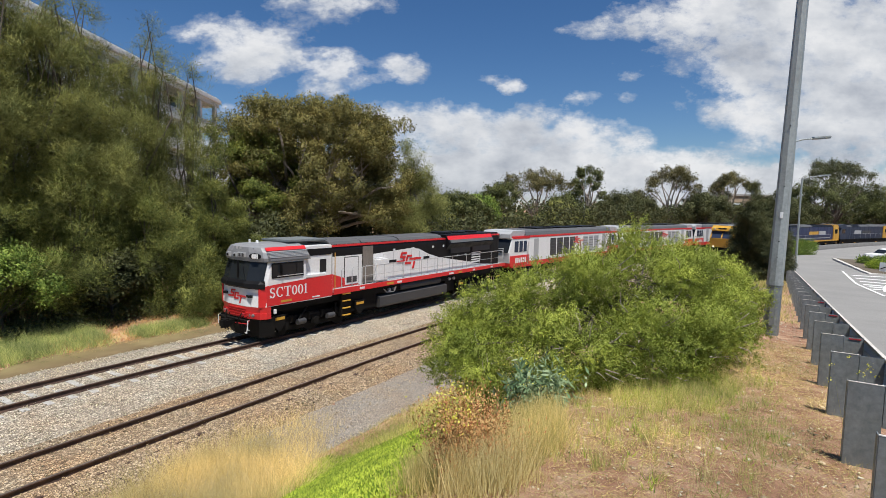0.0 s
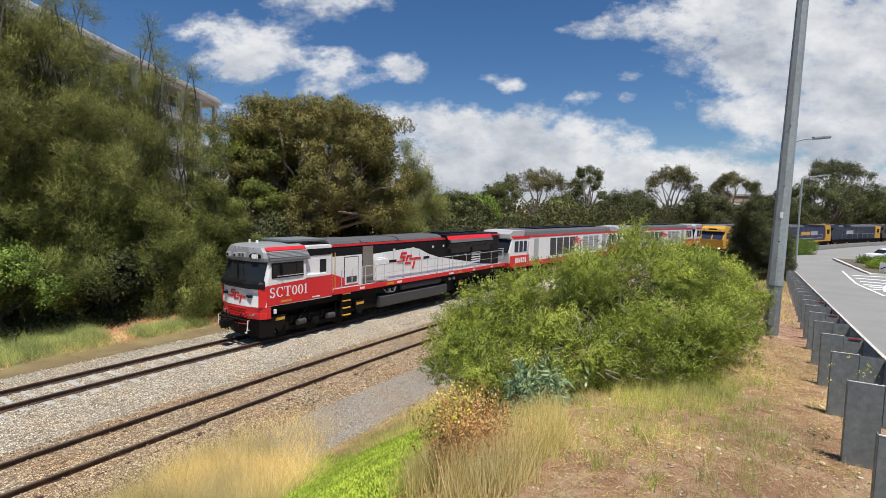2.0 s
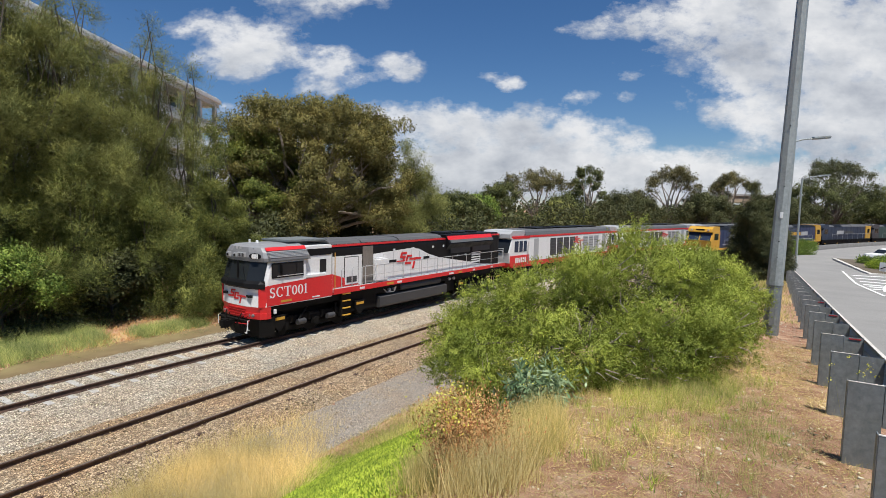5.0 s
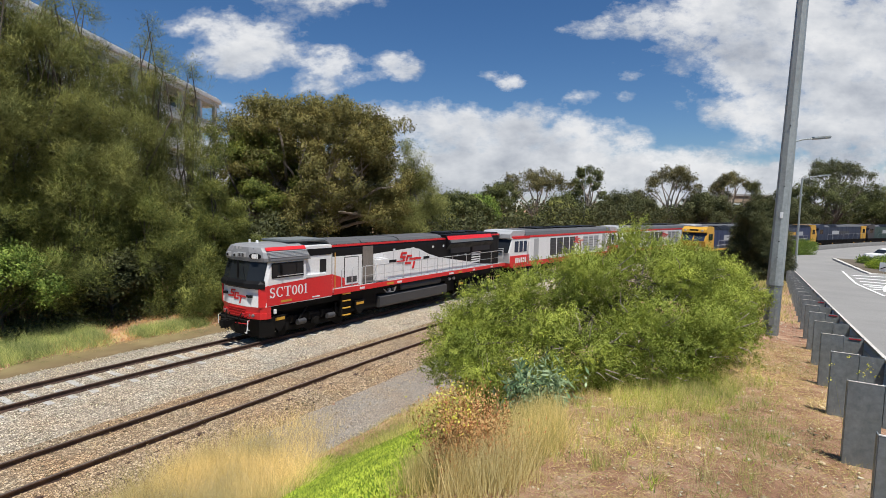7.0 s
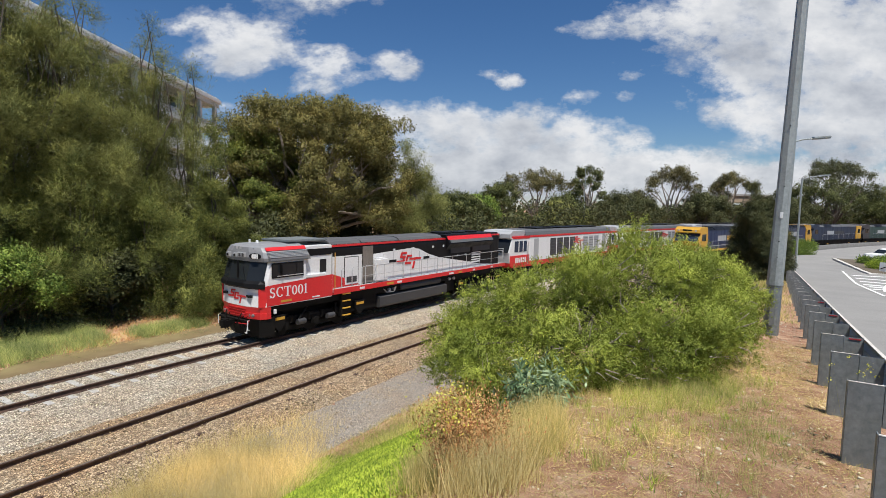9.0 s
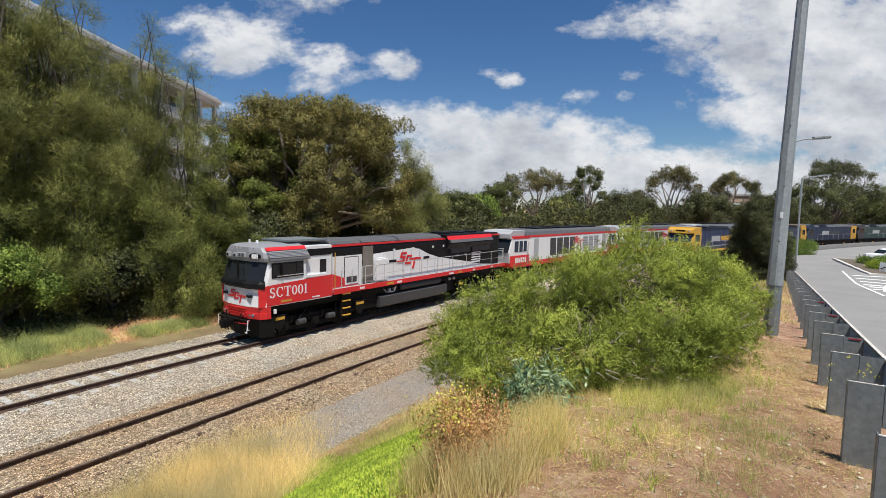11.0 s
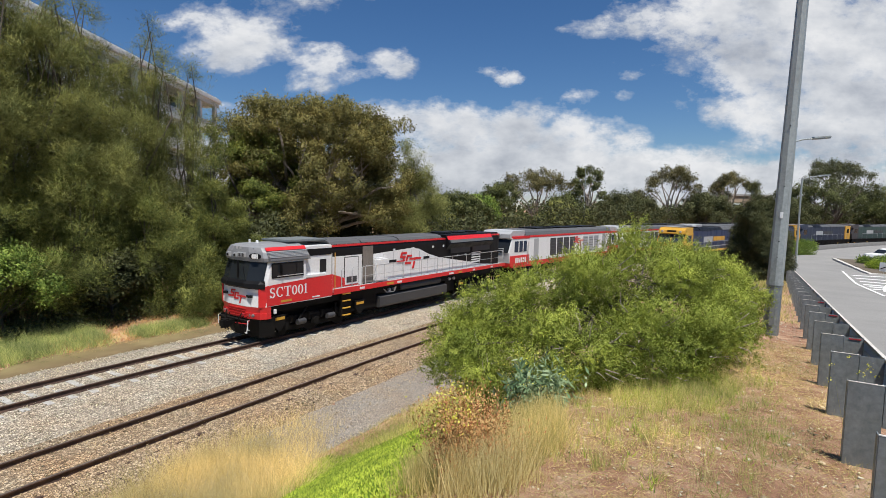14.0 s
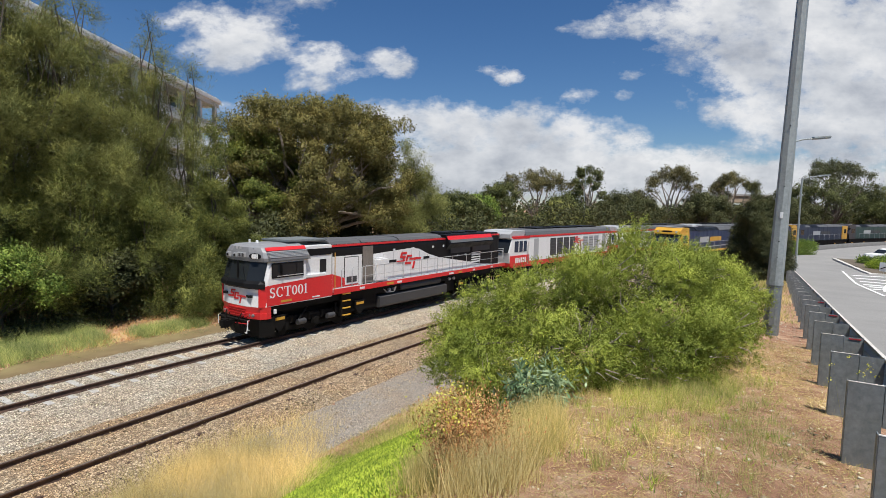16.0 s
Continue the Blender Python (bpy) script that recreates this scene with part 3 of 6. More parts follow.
guard_rail()
lamp_pole_big()
street_lamp(40.9, -20.45, 0.9, 8.1, 1.6)
street_lamp(18.5, -18.98, 1.9, 7.65, 1.6)
street_lamp(75.6, 9.5, -0.5, 13.6, 0.5)
street_lamp(85.5, 23.5, -0.5, 13.4, 0.5)
# ---- trains ----
def rail_pose(s, v, length):
    """A vehicle's pose with its front at s: it stands on two points of the curve."""
    a, b = along(s + 0.2 * length, v), along(s + 0.8 * length, v)
    d = (b - a).normalized()
    return Matrix.Translation(a - d * 0.2 * length) @ Matrix.Rotation(math.atan2(d.y, d.x), 4, "Z")


def bogie(parent, x, mat=GRIME):
    """Three axles, side frames, springs and brake gear."""
    b = part("bogie", box(box(fresh(), x - 2.3, x + 2.3, -1.14, -1.02, 0.62, 0.92, 0.03), x - 2.3, x + 2.3, 1.02, 1.14, 0.62, 0.92, 0.03), mat, parent)
    # added dark box, standing for the shade behind the wheels
    part("wheel_gap_filler", box(fresh(), x - 2.35, x + 2.35, -0.62, 0.62, 0.30, 1.25, 0.03), mat, b)
    part("brake_beam", box(fresh(), x - 2.0, x + 2.0, -1.02, -0.9, 0.25, 0.5, 0.02), mat, b)
    for k in (-1.75, 0, 1.75):
        w = fresh()
        for y in (-0.75, 0.75):
            disc(w, (x + k, y, 0.53), "y", 0.53, 0.065, 24)
            disc(w, (x + k, y * 1.08, 0.53), "y", 0.30, 0.07, 16)
        disc(w, (x + k, 0, 0.53), "y", 0.09, 0.8, 10)
        part("wheelset", w, GRIME, b)
        part("axle_box", box(disc(fresh(), (x + k, -1.17, 0.53), "y", 0.17, 0.08, 12), x + k - 0.24, x + k + 0.24, -1.19, -1.06, 0.38, 0.76, 0.03), mat, b)
        for q in (-0.36, 0.36):
            part("spring", disc(fresh(), (x + k + q, -1.12, 0.79), "z", 0.085, 0.18, 8), mat, b)
    part("damper", tube(tube(fresh(), [(x - 1.0, -1.22, 0.75), (x - 0.55, -1.22, 1.25)], 0.05, 0.05, 8), [(x + 1.2, -1.22, 0.5), (x + 1.2, -1.22, 1.2)], 0.05, 0.05, 8), mat, b)
    for q in (-2.15, 2.75):
        sand = part("sand_box", prism(fresh(), [(x + q - 0.32, 1.10), (x + q + 0.32, 1.10), (x + q + 0.30, 0.72), (x + q + 0.08, 0.42), (x + q - 0.08, 0.42), (x + q - 0.30, 0.72)], "y", -1.36, -1.05), mat, b)
        part("marker_plate", prism(fresh(), [(x + q - 0.26, 0.90), (x + q + 0.26, 0.90), (x + q + 0.26, 1.02), (x + q - 0.26, 1.02)], "y", -1.375, -1.362), YELLOW, sand, "yellow painted stripe")
    for q in (-0.9, 0.85):
        part("brake_cylinder", disc(fresh(), (x + q, -1.24, 0.62), "x", 0.13, 0.22, 12), TANK_GREY, b)
    part("sand_pipe", tube(fresh(), [(x - 2.15, -1.2, 0.45), (x - 2.3, -1.0, 0.25), (x - 2.4, -0.85, 0.12)], 0.025, 0.025, 6), STEEL, b)
    return b


def rail_bars(name, parent, posts, path, r, mat):
    bm = fresh()
    tube(bm, path, r, r, 6)
    ob = part(name, bm, mat, parent)
    for x, y, z0, z1 in posts:
        part("stanchion", tube(fresh(), [(x, y, z0), (x, y, z1)], r * 0.9, r * 0.9, 6), mat, ob)
    return ob


def words(name, text, size, m, mat, parent, squeeze=1.0):
    cu = bpy.data.curves.new(name, "FONT")
    cu.offset = 0.02
    cu.body, cu.size, cu.extrude, cu.align_x = text, size, 0.006, "LEFT"
    cu.materials.append(mat)
    ob = new(name, cu)
    ob.parent = parent
    ob.matrix_basis = m @ Matrix.Diagonal((squeeze, 1, 1, 1))
    return ob


SIDE = Matrix.Rotation(radians(90), 4, "X")      # writing that faces the -y side


def emblem(parent, m, k, mat):
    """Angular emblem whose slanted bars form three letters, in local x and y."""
    w = 0.165
    strokes = [[(0.95, 1.05), (0.42, 1.05)], [(0.50, 1.05), (0.40, 0.74)], [(0.34, 0.74), (0.82, 0.74)], [(0.74, 0.74), (0.64, 0.42)], [(0.0, 0.40), (0.72, 0.40)],
               [(1.42, 0.78), (0.92, 0.78)], [(1.02, 0.78), (0.86, 0.20)], [(0.80, 0.20), (1.36, 0.20)], [(1.18, 0.52), (2.32, 0.52)], [(1.74, 0.50), (1.54, -0.28)]]
    for (ax, ay), (bx, by) in strokes:
        if abs(ay - by) < 0.05:
            o = [(ax, ay - w / 2), (bx, by - w / 2), (bx + 0.03, by + w / 2), (ax + 0.03, ay + w / 2)]
        else:
            o = [(ax - w / 2, ay), (ax + w / 2, ay), (bx + w / 2, by), (bx - w / 2, by)]
        ob = part("emblem", prism(fresh(), [(x * k, y * k * 0.74) for x, y in o], "z", 0, 0.012), mat, parent, "red angular emblem")
        ob.matrix_basis = m


def coupler(parent, x, way):
    bm = fresh()
    box(bm, min(x, x + way * 0.55), max(x, x + way * 0.55), -0.11, 0.11, 0.76, 0.98, 0.02)
    box(bm, min(x + way * 0.4, x + way * 0.72), max(x + way * 0.4, x + way * 0.72), -0.2, 0.2, 0.70, 1.04, 0.05)
    part("coupler", bm, GRIME, parent)
    for y in (-0.75, -0.5, 0.5, 0.75):
        part("air_hose", tube(fresh(), [(x, y, 1.15), (x + way * 0.18, y, 0.95), (x + way * 0.16, y, 0.55), (x + way * 0.05, y, 0.42)], 0.03, 0.03, 6), GRIME, parent)


def lead_loco():
    L = 21.3
    t = thing("locomotive", rail_pose(0.0, 0.0, L), "red white and black diesel locomotive at rest on the far track", "locomotive", "locomotives of the red train")
    part("underframe", box(fresh(), 0.5, 21.0, -1.25, 1.25, 1.25, 1.70, 0.03), GRIME, t)
    part("deck", box(fresh(), 4.25, 21.2, -1.45, 1.45, 1.72, 1.86, 0.01), LIGHT_GREY, t, "grey walkway plate")
    for y0, y1 in ((-1.475, -1.452), (1.452, 1.475)):
        sill = part("side_sill", prism(fresh(), [(4.25, 1.62), (21.2, 1.66), (21.2, 1.875), (4.25, 1.875)], "y", y0, y1), RED, t, "red side sill stripe")
        if y0 < 0:
            for x, m, w in ((6.0, WHITE, .35), (8.05, YELLOW, .55), (8.9, WHITE, .4), (13.9, WHITE, .5), (15.0, YELLOW, .35), (16.7, WHITE, .3), (19.1, WHITE, .3)):
                part("sill_patch", box(fresh(), x - 4.25 * 0, x + w, -1.482, -1.476, 1.68, 1.79), m, sill)
    # cab: outline from the side, narrower at the nose
    def nosed(name, zx, mat, label="", x1=4.2, half=1.45):
        """A shell between heights, each with its own nose position; in plan the nose is chamfered."""
        bm = fresh()
        rings = []
        for z, x0, k in zx:
            h = half * k
            x0 += 0.12
            pts = [(x1, -h), (min(x0 + 0.42, x1 - 0.02), -h), (x0 + 0.19, -h * 0.905), (x0, -h * 0.42), (x0, h * 0.42), (x0 + 0.19, h * 0.905), (min(x0 + 0.42, x1 - 0.02), h), (x1, h)]
            rings.append([bm.verts.new((x, y, z)) for x, y in pts])
        for a, b in zip(rings, rings[1:]):
            for i in range(len(a)):
                bm.faces.new((a[i], a[(i + 1) % len(a)], b[(i + 1) % len(a)], b[i]))
        bm.faces.new(rings[0][::-1])
        bm.faces.new(rings[-1])
        bmesh.ops.recalc_face_normals(bm, faces=bm.faces)
        return part(name, bm, mat, t, label)
    nosed("pilot", [(0.20, 0.30, 0.93), (1.05, 0.02, 0.97)], GRIME, "black pilot plate", x1=1.0)
    nosed("buffer_beam", [(1.05, 0.0, 1.0), (1.30, -0.02, 1.0)], RED, "red front beam", x1=0.75)
    nosed("cab_lower", [(1.302, 0.02, 0.995), (1.56, -0.02, 1.0)], RED, "red cab skirt", x1=0.75)
    nosed("cab_waist", [(1.562, -0.022, 1.0), (2.50, 0.04, 1.0)], WHITE, "white nose panel", x1=4.15)
    nosed("cab_upper", [(2.502, 0.05, 0.998), (2.60, 0.06, 0.998), (3.50, 0.30, 0.985)], WHITE, "white cab side", x1=2.62)
    # roof: rounded dome of the cab
    bm = fresh()
    rings = []
    for z, x0, h, xr in ((3.44, 0.20, 1.47, 2.86), (3.60, 0.17, 1.48, 2.80), (3.84, 0.19, 1.38, 2.72), (4.03, 0.22, 1.18, 2.68), (4.12, 0.34, 0.90, 2.66), (4.16, 0.7, 0.45, 2.66)):
        x0 += 0.12
        pts = [(xr, -h), (x0 + 0.42, -h), (x0 + 0.19, -h * 0.905), (x0, -h * 0.42), (x0, h * 0.42), (x0 + 0.19, h * 0.905), (x0 + 0.42, h), (xr, h)]
        rings.append([bm.verts.new((x, y, z)) for x, y in pts])
    for a, b in zip(rings, rings[1:]):
        for i in range(8):
            bm.faces.new((a[i], a[(i + 1) % 8], b[(i + 1) % 8], b[i]))
    bm.faces.new(rings[0][::-1])
    bm.faces.new(rings[-1])
    bmesh.ops.recalc_face_normals(bm, faces=bm.faces)
    roof = part("cab_roof", bm, CAB_ROOF_GREY, t, "grey domed cab roof")
    part("gutter", box(fresh(), 0.6, 2.7, -1.50, -1.47, 3.44, 3.50, 0.01), ROOF_GREY, roof)
    part("roof_stripe", prism(fresh(), [(-1.34, 3.895), (-1.21, 4.025), (-1.225, 4.04), (-1.355, 3.905)], "x", 0.62, 2.69), RED, roof, "red roof stripe")
    for k in range(5):
        z = 3.62 + 0.055 * k
        y = -1.482 + 0.10 * (z - 3.60) / 0.24
        part("roof_flute", box(fresh(), 0.62, 2.76 - 0.02 * k, y - 0.016, y + 0.02, z - 0.011, z + 0.011), LIGHT_GREY, roof)
    # figures in a black oval, set into the sloping corner of the roof's front
    board = part("number_board", tube(fresh(), [(0, 0, -0.03), (0, 0, 0.03)], 0.30, 0.30, 24), BLACK, roof, "black oval number board")
    board.matrix_basis = Matrix.Translation((0.375, -0.93, 3.67)) @ Matrix.Rotation(radians(-73), 4, "Z") @ Matrix.Rotation(radians(84), 4, "X") @ Matrix.Diagonal((1, 0.42, 1, 1))
    words("number", "001", 0.22, Matrix.Translation((0.32, -0.80, 3.60)) @ Matrix.Rotation(radians(-73), 4, "Z") @ SIDE @ Matrix.Translation((0.04, 0, 0.085)), WHITE, roof, 0.95)
    part("number_board", box(fresh(), 0.255, 0.36, -0.38, 0.22, 3.58, 3.80, 0.03), LIGHT_GREY, roof)
    for y in (-0.22, 0.0):
        part("lettering_bar", box(fresh(), 0.245, 0.256, y - 0.07, y + 0.07, 3.62, 3.76), TANK_GREY, roof)
    lamp = part("headlight_casing", box(fresh(), 0.34, 0.60, -0.12, 0.46, 3.86, 4.06, 0.05), BLACK, roof, "black twin headlight casing")
    for y in (0.04, 0.30):
        part("headlight", disc(fresh(), (0.335, y, 3.96), "x", 0.075, 0.012, 14), STEEL, lamp)
    part("horn_cover", disc(fresh(), (0.44, -0.72, 3.93), "x", 0.075, 0.04, 14), TANK_GREY, roof)
    for y in (0.35, 0.85):
        mp = part("marker_panel", box(fresh(), 0.245, 0.42, y - 0.15, y + 0.15, 3.55, 3.76, 0.03), LIGHT_GREY, roof)
        part("marker_lamp", disc(fresh(), (0.24, y, 3.65), "x", 0.06, 0.02, 12), BLACK, mp)
    part("aerial", tube(fresh(), [(0.95, 0.3, 4.12), (0.95, 0.3, 4.30)], 0.045, 0.045, 8), WHITE, roof)
    part("beacon", tube(fresh(), [(1.05, -0.1, 4.14), (1.05, -0.1, 4.28)], 0.07, 0.05, 8), WHITE, roof)
    part("air_conditioner", box(fresh(), 2.0, 4.3, -0.95, 0.95, 4.18, 4.28, 0.03), GALV, roof)
    # windscreen: dark wrap-round glass, and the cab's side window
    bm = fresh()
    rings = []
    for z, x0, k in ((2.48, 0.015, 1.004), (2.66, 0.045, 1.004), (3.43, 0.262, 0.992)):
        x0 += 0.12
        h = 1.45 * k
        pts = [(x0 + 0.28, -h * 0.945), (x0 + 0.175, -h * 0.905), (x0 - 0.02, -h * 0.42), (x0 - 0.02, h * 0.42), (x0 + 0.175, h * 0.905), (x0 + 0.28, h * 0.945)]
        rings.append([bm.verts.new((x, y, z)) for x, y in pts])
    for a, b in zip(rings, rings[1:]):
        for i in range(5):
            bm.faces.new((a[i], a[i + 1], b[i + 1], b[i]))
    ws = part("windscreen", bm, GLASS, t, "dark wrap-round windscreen")
    nosed("screen_ledge", [(2.32, -0.05, 1.0), (2.39, -0.11, 1.004), (2.54, -0.09, 1.004), (2.66, 0.03, 1.0)], BLACK, "black ledge under the windscreen", x1=0.46)
    part("wiper", tube(fresh(), [(0.12, -0.6, 2.66), (0.24, -0.25, 3.2)], 0.012, 0.012, 5), BLACK, ws)
    part("screen_pillar", prism(fresh(), [(-0.05, 2.6), (0.05, 2.6), (0.05, 3.44), (-0.05, 3.44)], "x", 0.15, 0.18), BLACK, ws)
    for sg in (-1, 1):
        y = sg * 1.452
        win = part("side_window", box(fresh(), 0.78, 2.46, min(y, y + sg * 0.012), max(y, y + sg * 0.012), 2.74, 3.38), BLACK, t, "black framed cab window")
        for x0, x1 in ((0.84, 1.20), (1.28, 2.02), (2.09, 2.40)):
            part("pane", box(fresh(), x0, x1, min(y, y + sg * 0.02), max(y, y + sg * 0.02), 2.82, 3.31), GLASS, win)
        part("red_side_panel", prism(fresh(), [(0.55, 1.58), (4.2, 1.61), (4.2, 2.62), (0.55, 2.45)], "y", min(y, y + sg * 0.006), max(y, y + sg * 0.006)), RED, t, "red lower cab side")
        part("red_corner", prism(fresh(), [(0.55, sg * 1.458), (0.250, sg * 1.325), (0.250, sg * 1.28), (0.55, sg * 1.42)], "z", 1.555, 2.44), RED, t, "red cab corner")
        part("sill_rail", box(fresh(), 1.05, 2.4, min(y, y + sg * 0.05), max(y, y + sg * 0.05), 2.80, 2.83), STEEL, win)
    part("mirror", box(fresh(), 1.18, 1.25, -1.62, -1.46, 2.95, 3.32, 0.02), BLACK, t)
    # number on the side: three class letters, then the figures, all drawn as ribbons
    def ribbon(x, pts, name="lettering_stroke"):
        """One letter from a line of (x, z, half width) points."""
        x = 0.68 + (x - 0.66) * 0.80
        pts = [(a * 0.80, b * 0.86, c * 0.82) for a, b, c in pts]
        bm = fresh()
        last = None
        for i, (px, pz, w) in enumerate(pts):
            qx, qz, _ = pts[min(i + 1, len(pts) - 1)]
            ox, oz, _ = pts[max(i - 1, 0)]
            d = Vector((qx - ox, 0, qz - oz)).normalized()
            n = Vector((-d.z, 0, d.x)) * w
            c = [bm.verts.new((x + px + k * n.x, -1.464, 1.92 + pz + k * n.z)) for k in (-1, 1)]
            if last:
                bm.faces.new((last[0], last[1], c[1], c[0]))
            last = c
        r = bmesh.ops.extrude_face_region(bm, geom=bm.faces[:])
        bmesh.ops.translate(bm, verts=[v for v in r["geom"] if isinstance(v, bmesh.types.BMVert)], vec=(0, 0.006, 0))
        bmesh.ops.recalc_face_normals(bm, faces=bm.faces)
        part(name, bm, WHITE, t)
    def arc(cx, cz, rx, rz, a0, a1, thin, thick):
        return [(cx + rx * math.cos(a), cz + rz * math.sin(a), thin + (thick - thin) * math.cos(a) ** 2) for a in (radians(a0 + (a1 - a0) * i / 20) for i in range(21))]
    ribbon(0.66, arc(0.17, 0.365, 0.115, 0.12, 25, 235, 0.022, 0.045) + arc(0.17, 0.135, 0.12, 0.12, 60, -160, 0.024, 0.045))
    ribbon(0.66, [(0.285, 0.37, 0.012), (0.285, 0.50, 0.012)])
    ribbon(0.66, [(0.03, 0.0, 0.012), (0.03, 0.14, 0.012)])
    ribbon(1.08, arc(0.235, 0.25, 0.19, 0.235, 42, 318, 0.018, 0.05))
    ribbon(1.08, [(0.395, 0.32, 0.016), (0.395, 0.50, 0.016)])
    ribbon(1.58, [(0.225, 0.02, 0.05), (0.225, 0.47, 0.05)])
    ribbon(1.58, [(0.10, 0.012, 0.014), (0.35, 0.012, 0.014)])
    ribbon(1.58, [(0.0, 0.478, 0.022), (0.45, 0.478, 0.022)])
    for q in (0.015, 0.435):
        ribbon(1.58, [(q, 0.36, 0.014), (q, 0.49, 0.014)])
    for q in (2.08, 2.49):
        ribbon(q, arc(0.185, 0.25, 0.135, 0.232, 0, 360, 0.018, 0.05))
    ribbon(2.90, [(0.14, 0.02, 0.046), (0.14, 0.50, 0.046)])
    ribbon(2.90, [(0.03, 0.012, 0.014), (0.25, 0.012, 0.014)])
    ribbon(2.90, [(0.02, 0.42, 0.012), (0.15, 0.485, 0.02)])
    part("yellow_patch", box(fresh(), 1.25, 1.80, -1.466, -1.458, 1.67, 1.76), YELLOW, t)
    part("white_patch", box(fresh(), 2.95, 3.4, -1.466, -1.458, 1.66, 1.72), WHITE, t)
    emblem(t, Matrix.Translation((0.105, 0.62, 1.76)) @ Matrix.Rotation(radians(-90), 4, "Z") @ SIDE, 0.54, RED)
    for y, x in ((0.86, 0.15), (-0.82, 0.15)):
        part("bar_mark", box(fresh(), x - 0.06, x + 0.06, y - 0.14, y + 0.14, 1.95, 2.05), BLACK, t)
    # vestibule behind the cab
    part("vestibule", box(fresh(), 2.6, 4.3, -1.28, 1.28, 1.8, 4.0, 0.02), WHITE, t)
    part("vestibule_window", box(fresh(), 3.55, 3.95, -1.296, -1.28, 2.75, 3.35, 0.01), GLASS, t)
    part("counter", box(fresh(), 2.65, 3.9, -1.44, -1.25, 2.58, 2.72, 0.02), WHITE, t)
    part("black_band", box(fresh(), 2.72, 4.3, -1.30, 1.30, 3.55, 3.86, 0.01), BLACK, t)
    for x in (4.16, 4.36):
        part("grab_rail", tube(fresh(), [(x, -1.44, 1.85), (x, -1.44, 3.62)], 0.022, 0.022, 6), YELLOW if x > 4.2 else STEEL, t)
    # hood
    part("hood", prism(fresh(), [(-1.16, 1.86), (-1.16, 3.72), (-1.06, 3.98), (1.06, 3.98), (1.16, 3.72), (1.16, 1.86)], "x", 4.3, 20.7), BLACK, t, "black engine hood")
    for sg in (-1, 1):
        ya, yb = sorted((sg * 1.162, sg * 1.172))
        part("white_panel", prism(fresh(), [(4.32, 1.87), (6.45, 1.87), (6.45, 3.40), (4.32, 3.40)], "y", ya, yb), WHITE, t, "white hood panel")
        part("white_panel", prism(fresh(), [(7.3, 1.87), (19.8, 1.87), (18.2, 2.02), (15.5, 2.45), (13.2, 2.80), (12.2, 3.05), (11.2, 3.42), (10.6, 3.52), (7.3, 3.36)], "y", ya, yb), WHITE, t, "white sweep on the hood")
        for k in range(15):
            x = 8.1 + 0.78 * k
            zt = np.interp(x, [8, 10.6, 12.2, 15.5, 18.2, 19.8], [3.3, 3.45, 3.0, 2.4, 2.0, 1.92])
            part("panel_joint", box(fresh(), x, x + 0.03, min(sg * 1.172, sg * 1.180), max(sg * 1.172, sg * 1.180), 1.9, float(zt)), LIGHT_GREY, t)
        door = part("hood_door", box(fresh(), 5.25, 6.15, min(sg * 1.173, sg * 1.2), max(sg * 1.173, sg * 1.2), 1.95, 3.30, 0.015), WHITE, t, "white hood door")
        part("door_frame", box(fresh(), 5.20, 6.20, min(sg * 1.171, sg * 1.178), max(sg * 1.171, sg * 1.178), 1.91, 3.34), TANK_GREY, door)
        part("door_vent", box(fresh(), 5.35, 6.05, min(sg * 1.2, sg * 1.21), max(sg * 1.2, sg * 1.21), 2.05, 2.35), TANK_GREY, door)
        for k in range(5):
            part("louvre", box(fresh(), 17.0, 18.1, min(sg * 1.16, sg * 1.20), max(sg * 1.16, sg * 1.20), 2.18 + 0.16 * k, 2.25 + 0.16 * k), WHITE, t)
        part("red_swoosh", prism(fresh(), [(4.33, 1.88), (6.3, 1.88), (5.4, 2.25), (4.33, 2.60)], "y", min(sg * 1.174, sg * 1.180), max(sg * 1.174, sg * 1.180)), RED, t)
        part("roof_line", prism(fresh(), [(4.3, 3.86), (13.9, 3.86), (13.9, 3.96), (4.3, 3.96)], "y", min(sg * 1.10, sg * 1.155), max(sg * 1.10, sg * 1.155)), RED, t, "red stripe under the roof")
        for x in (8.9, 10.6, 12.5, 13.6, 15.2, 16.2):
            part("marker", box(fresh(), x, x + 0.14, min(sg * 1.16, sg * 1.185), max(sg * 1.16, sg * 1.185), 3.42 if x < 14 else 2.72, 3.54 if x < 14 else 2.82), WHITE, t)
    part("dynamic_brake_gap", box(fresh(), 6.50, 7.25, -1.10, 1.10, 1.87, 3.95), TANK_GREY, t)
    part("gap_cover", box(fresh(), 6.5, 7.25, -1.20, -1.16, 1.9, 3.8, 0.01), galv_material("taupe_steel", (0.16, 0.14, 0.12), (0.24, 0.21, 0.18), 0.6, 0.1), t, "taupe steel panel")
    part("filter_box", box(fresh(), 7.25, 8.25, -1.42, -1.15, 1.9, 3.15, 0.08), WHITE, t, "white bulging filter housing")
    emblem(t, Matrix.Translation((9.15, -1.185, 2.52)) @ SIDE, 0.95, RED)
    for a, b in ((8.55, 9.15), (11.62, 12.2)):
        part("bar_mark", box(fresh(), a, b, -1.19, -1.18, 2.80, 2.95), BLACK, t)
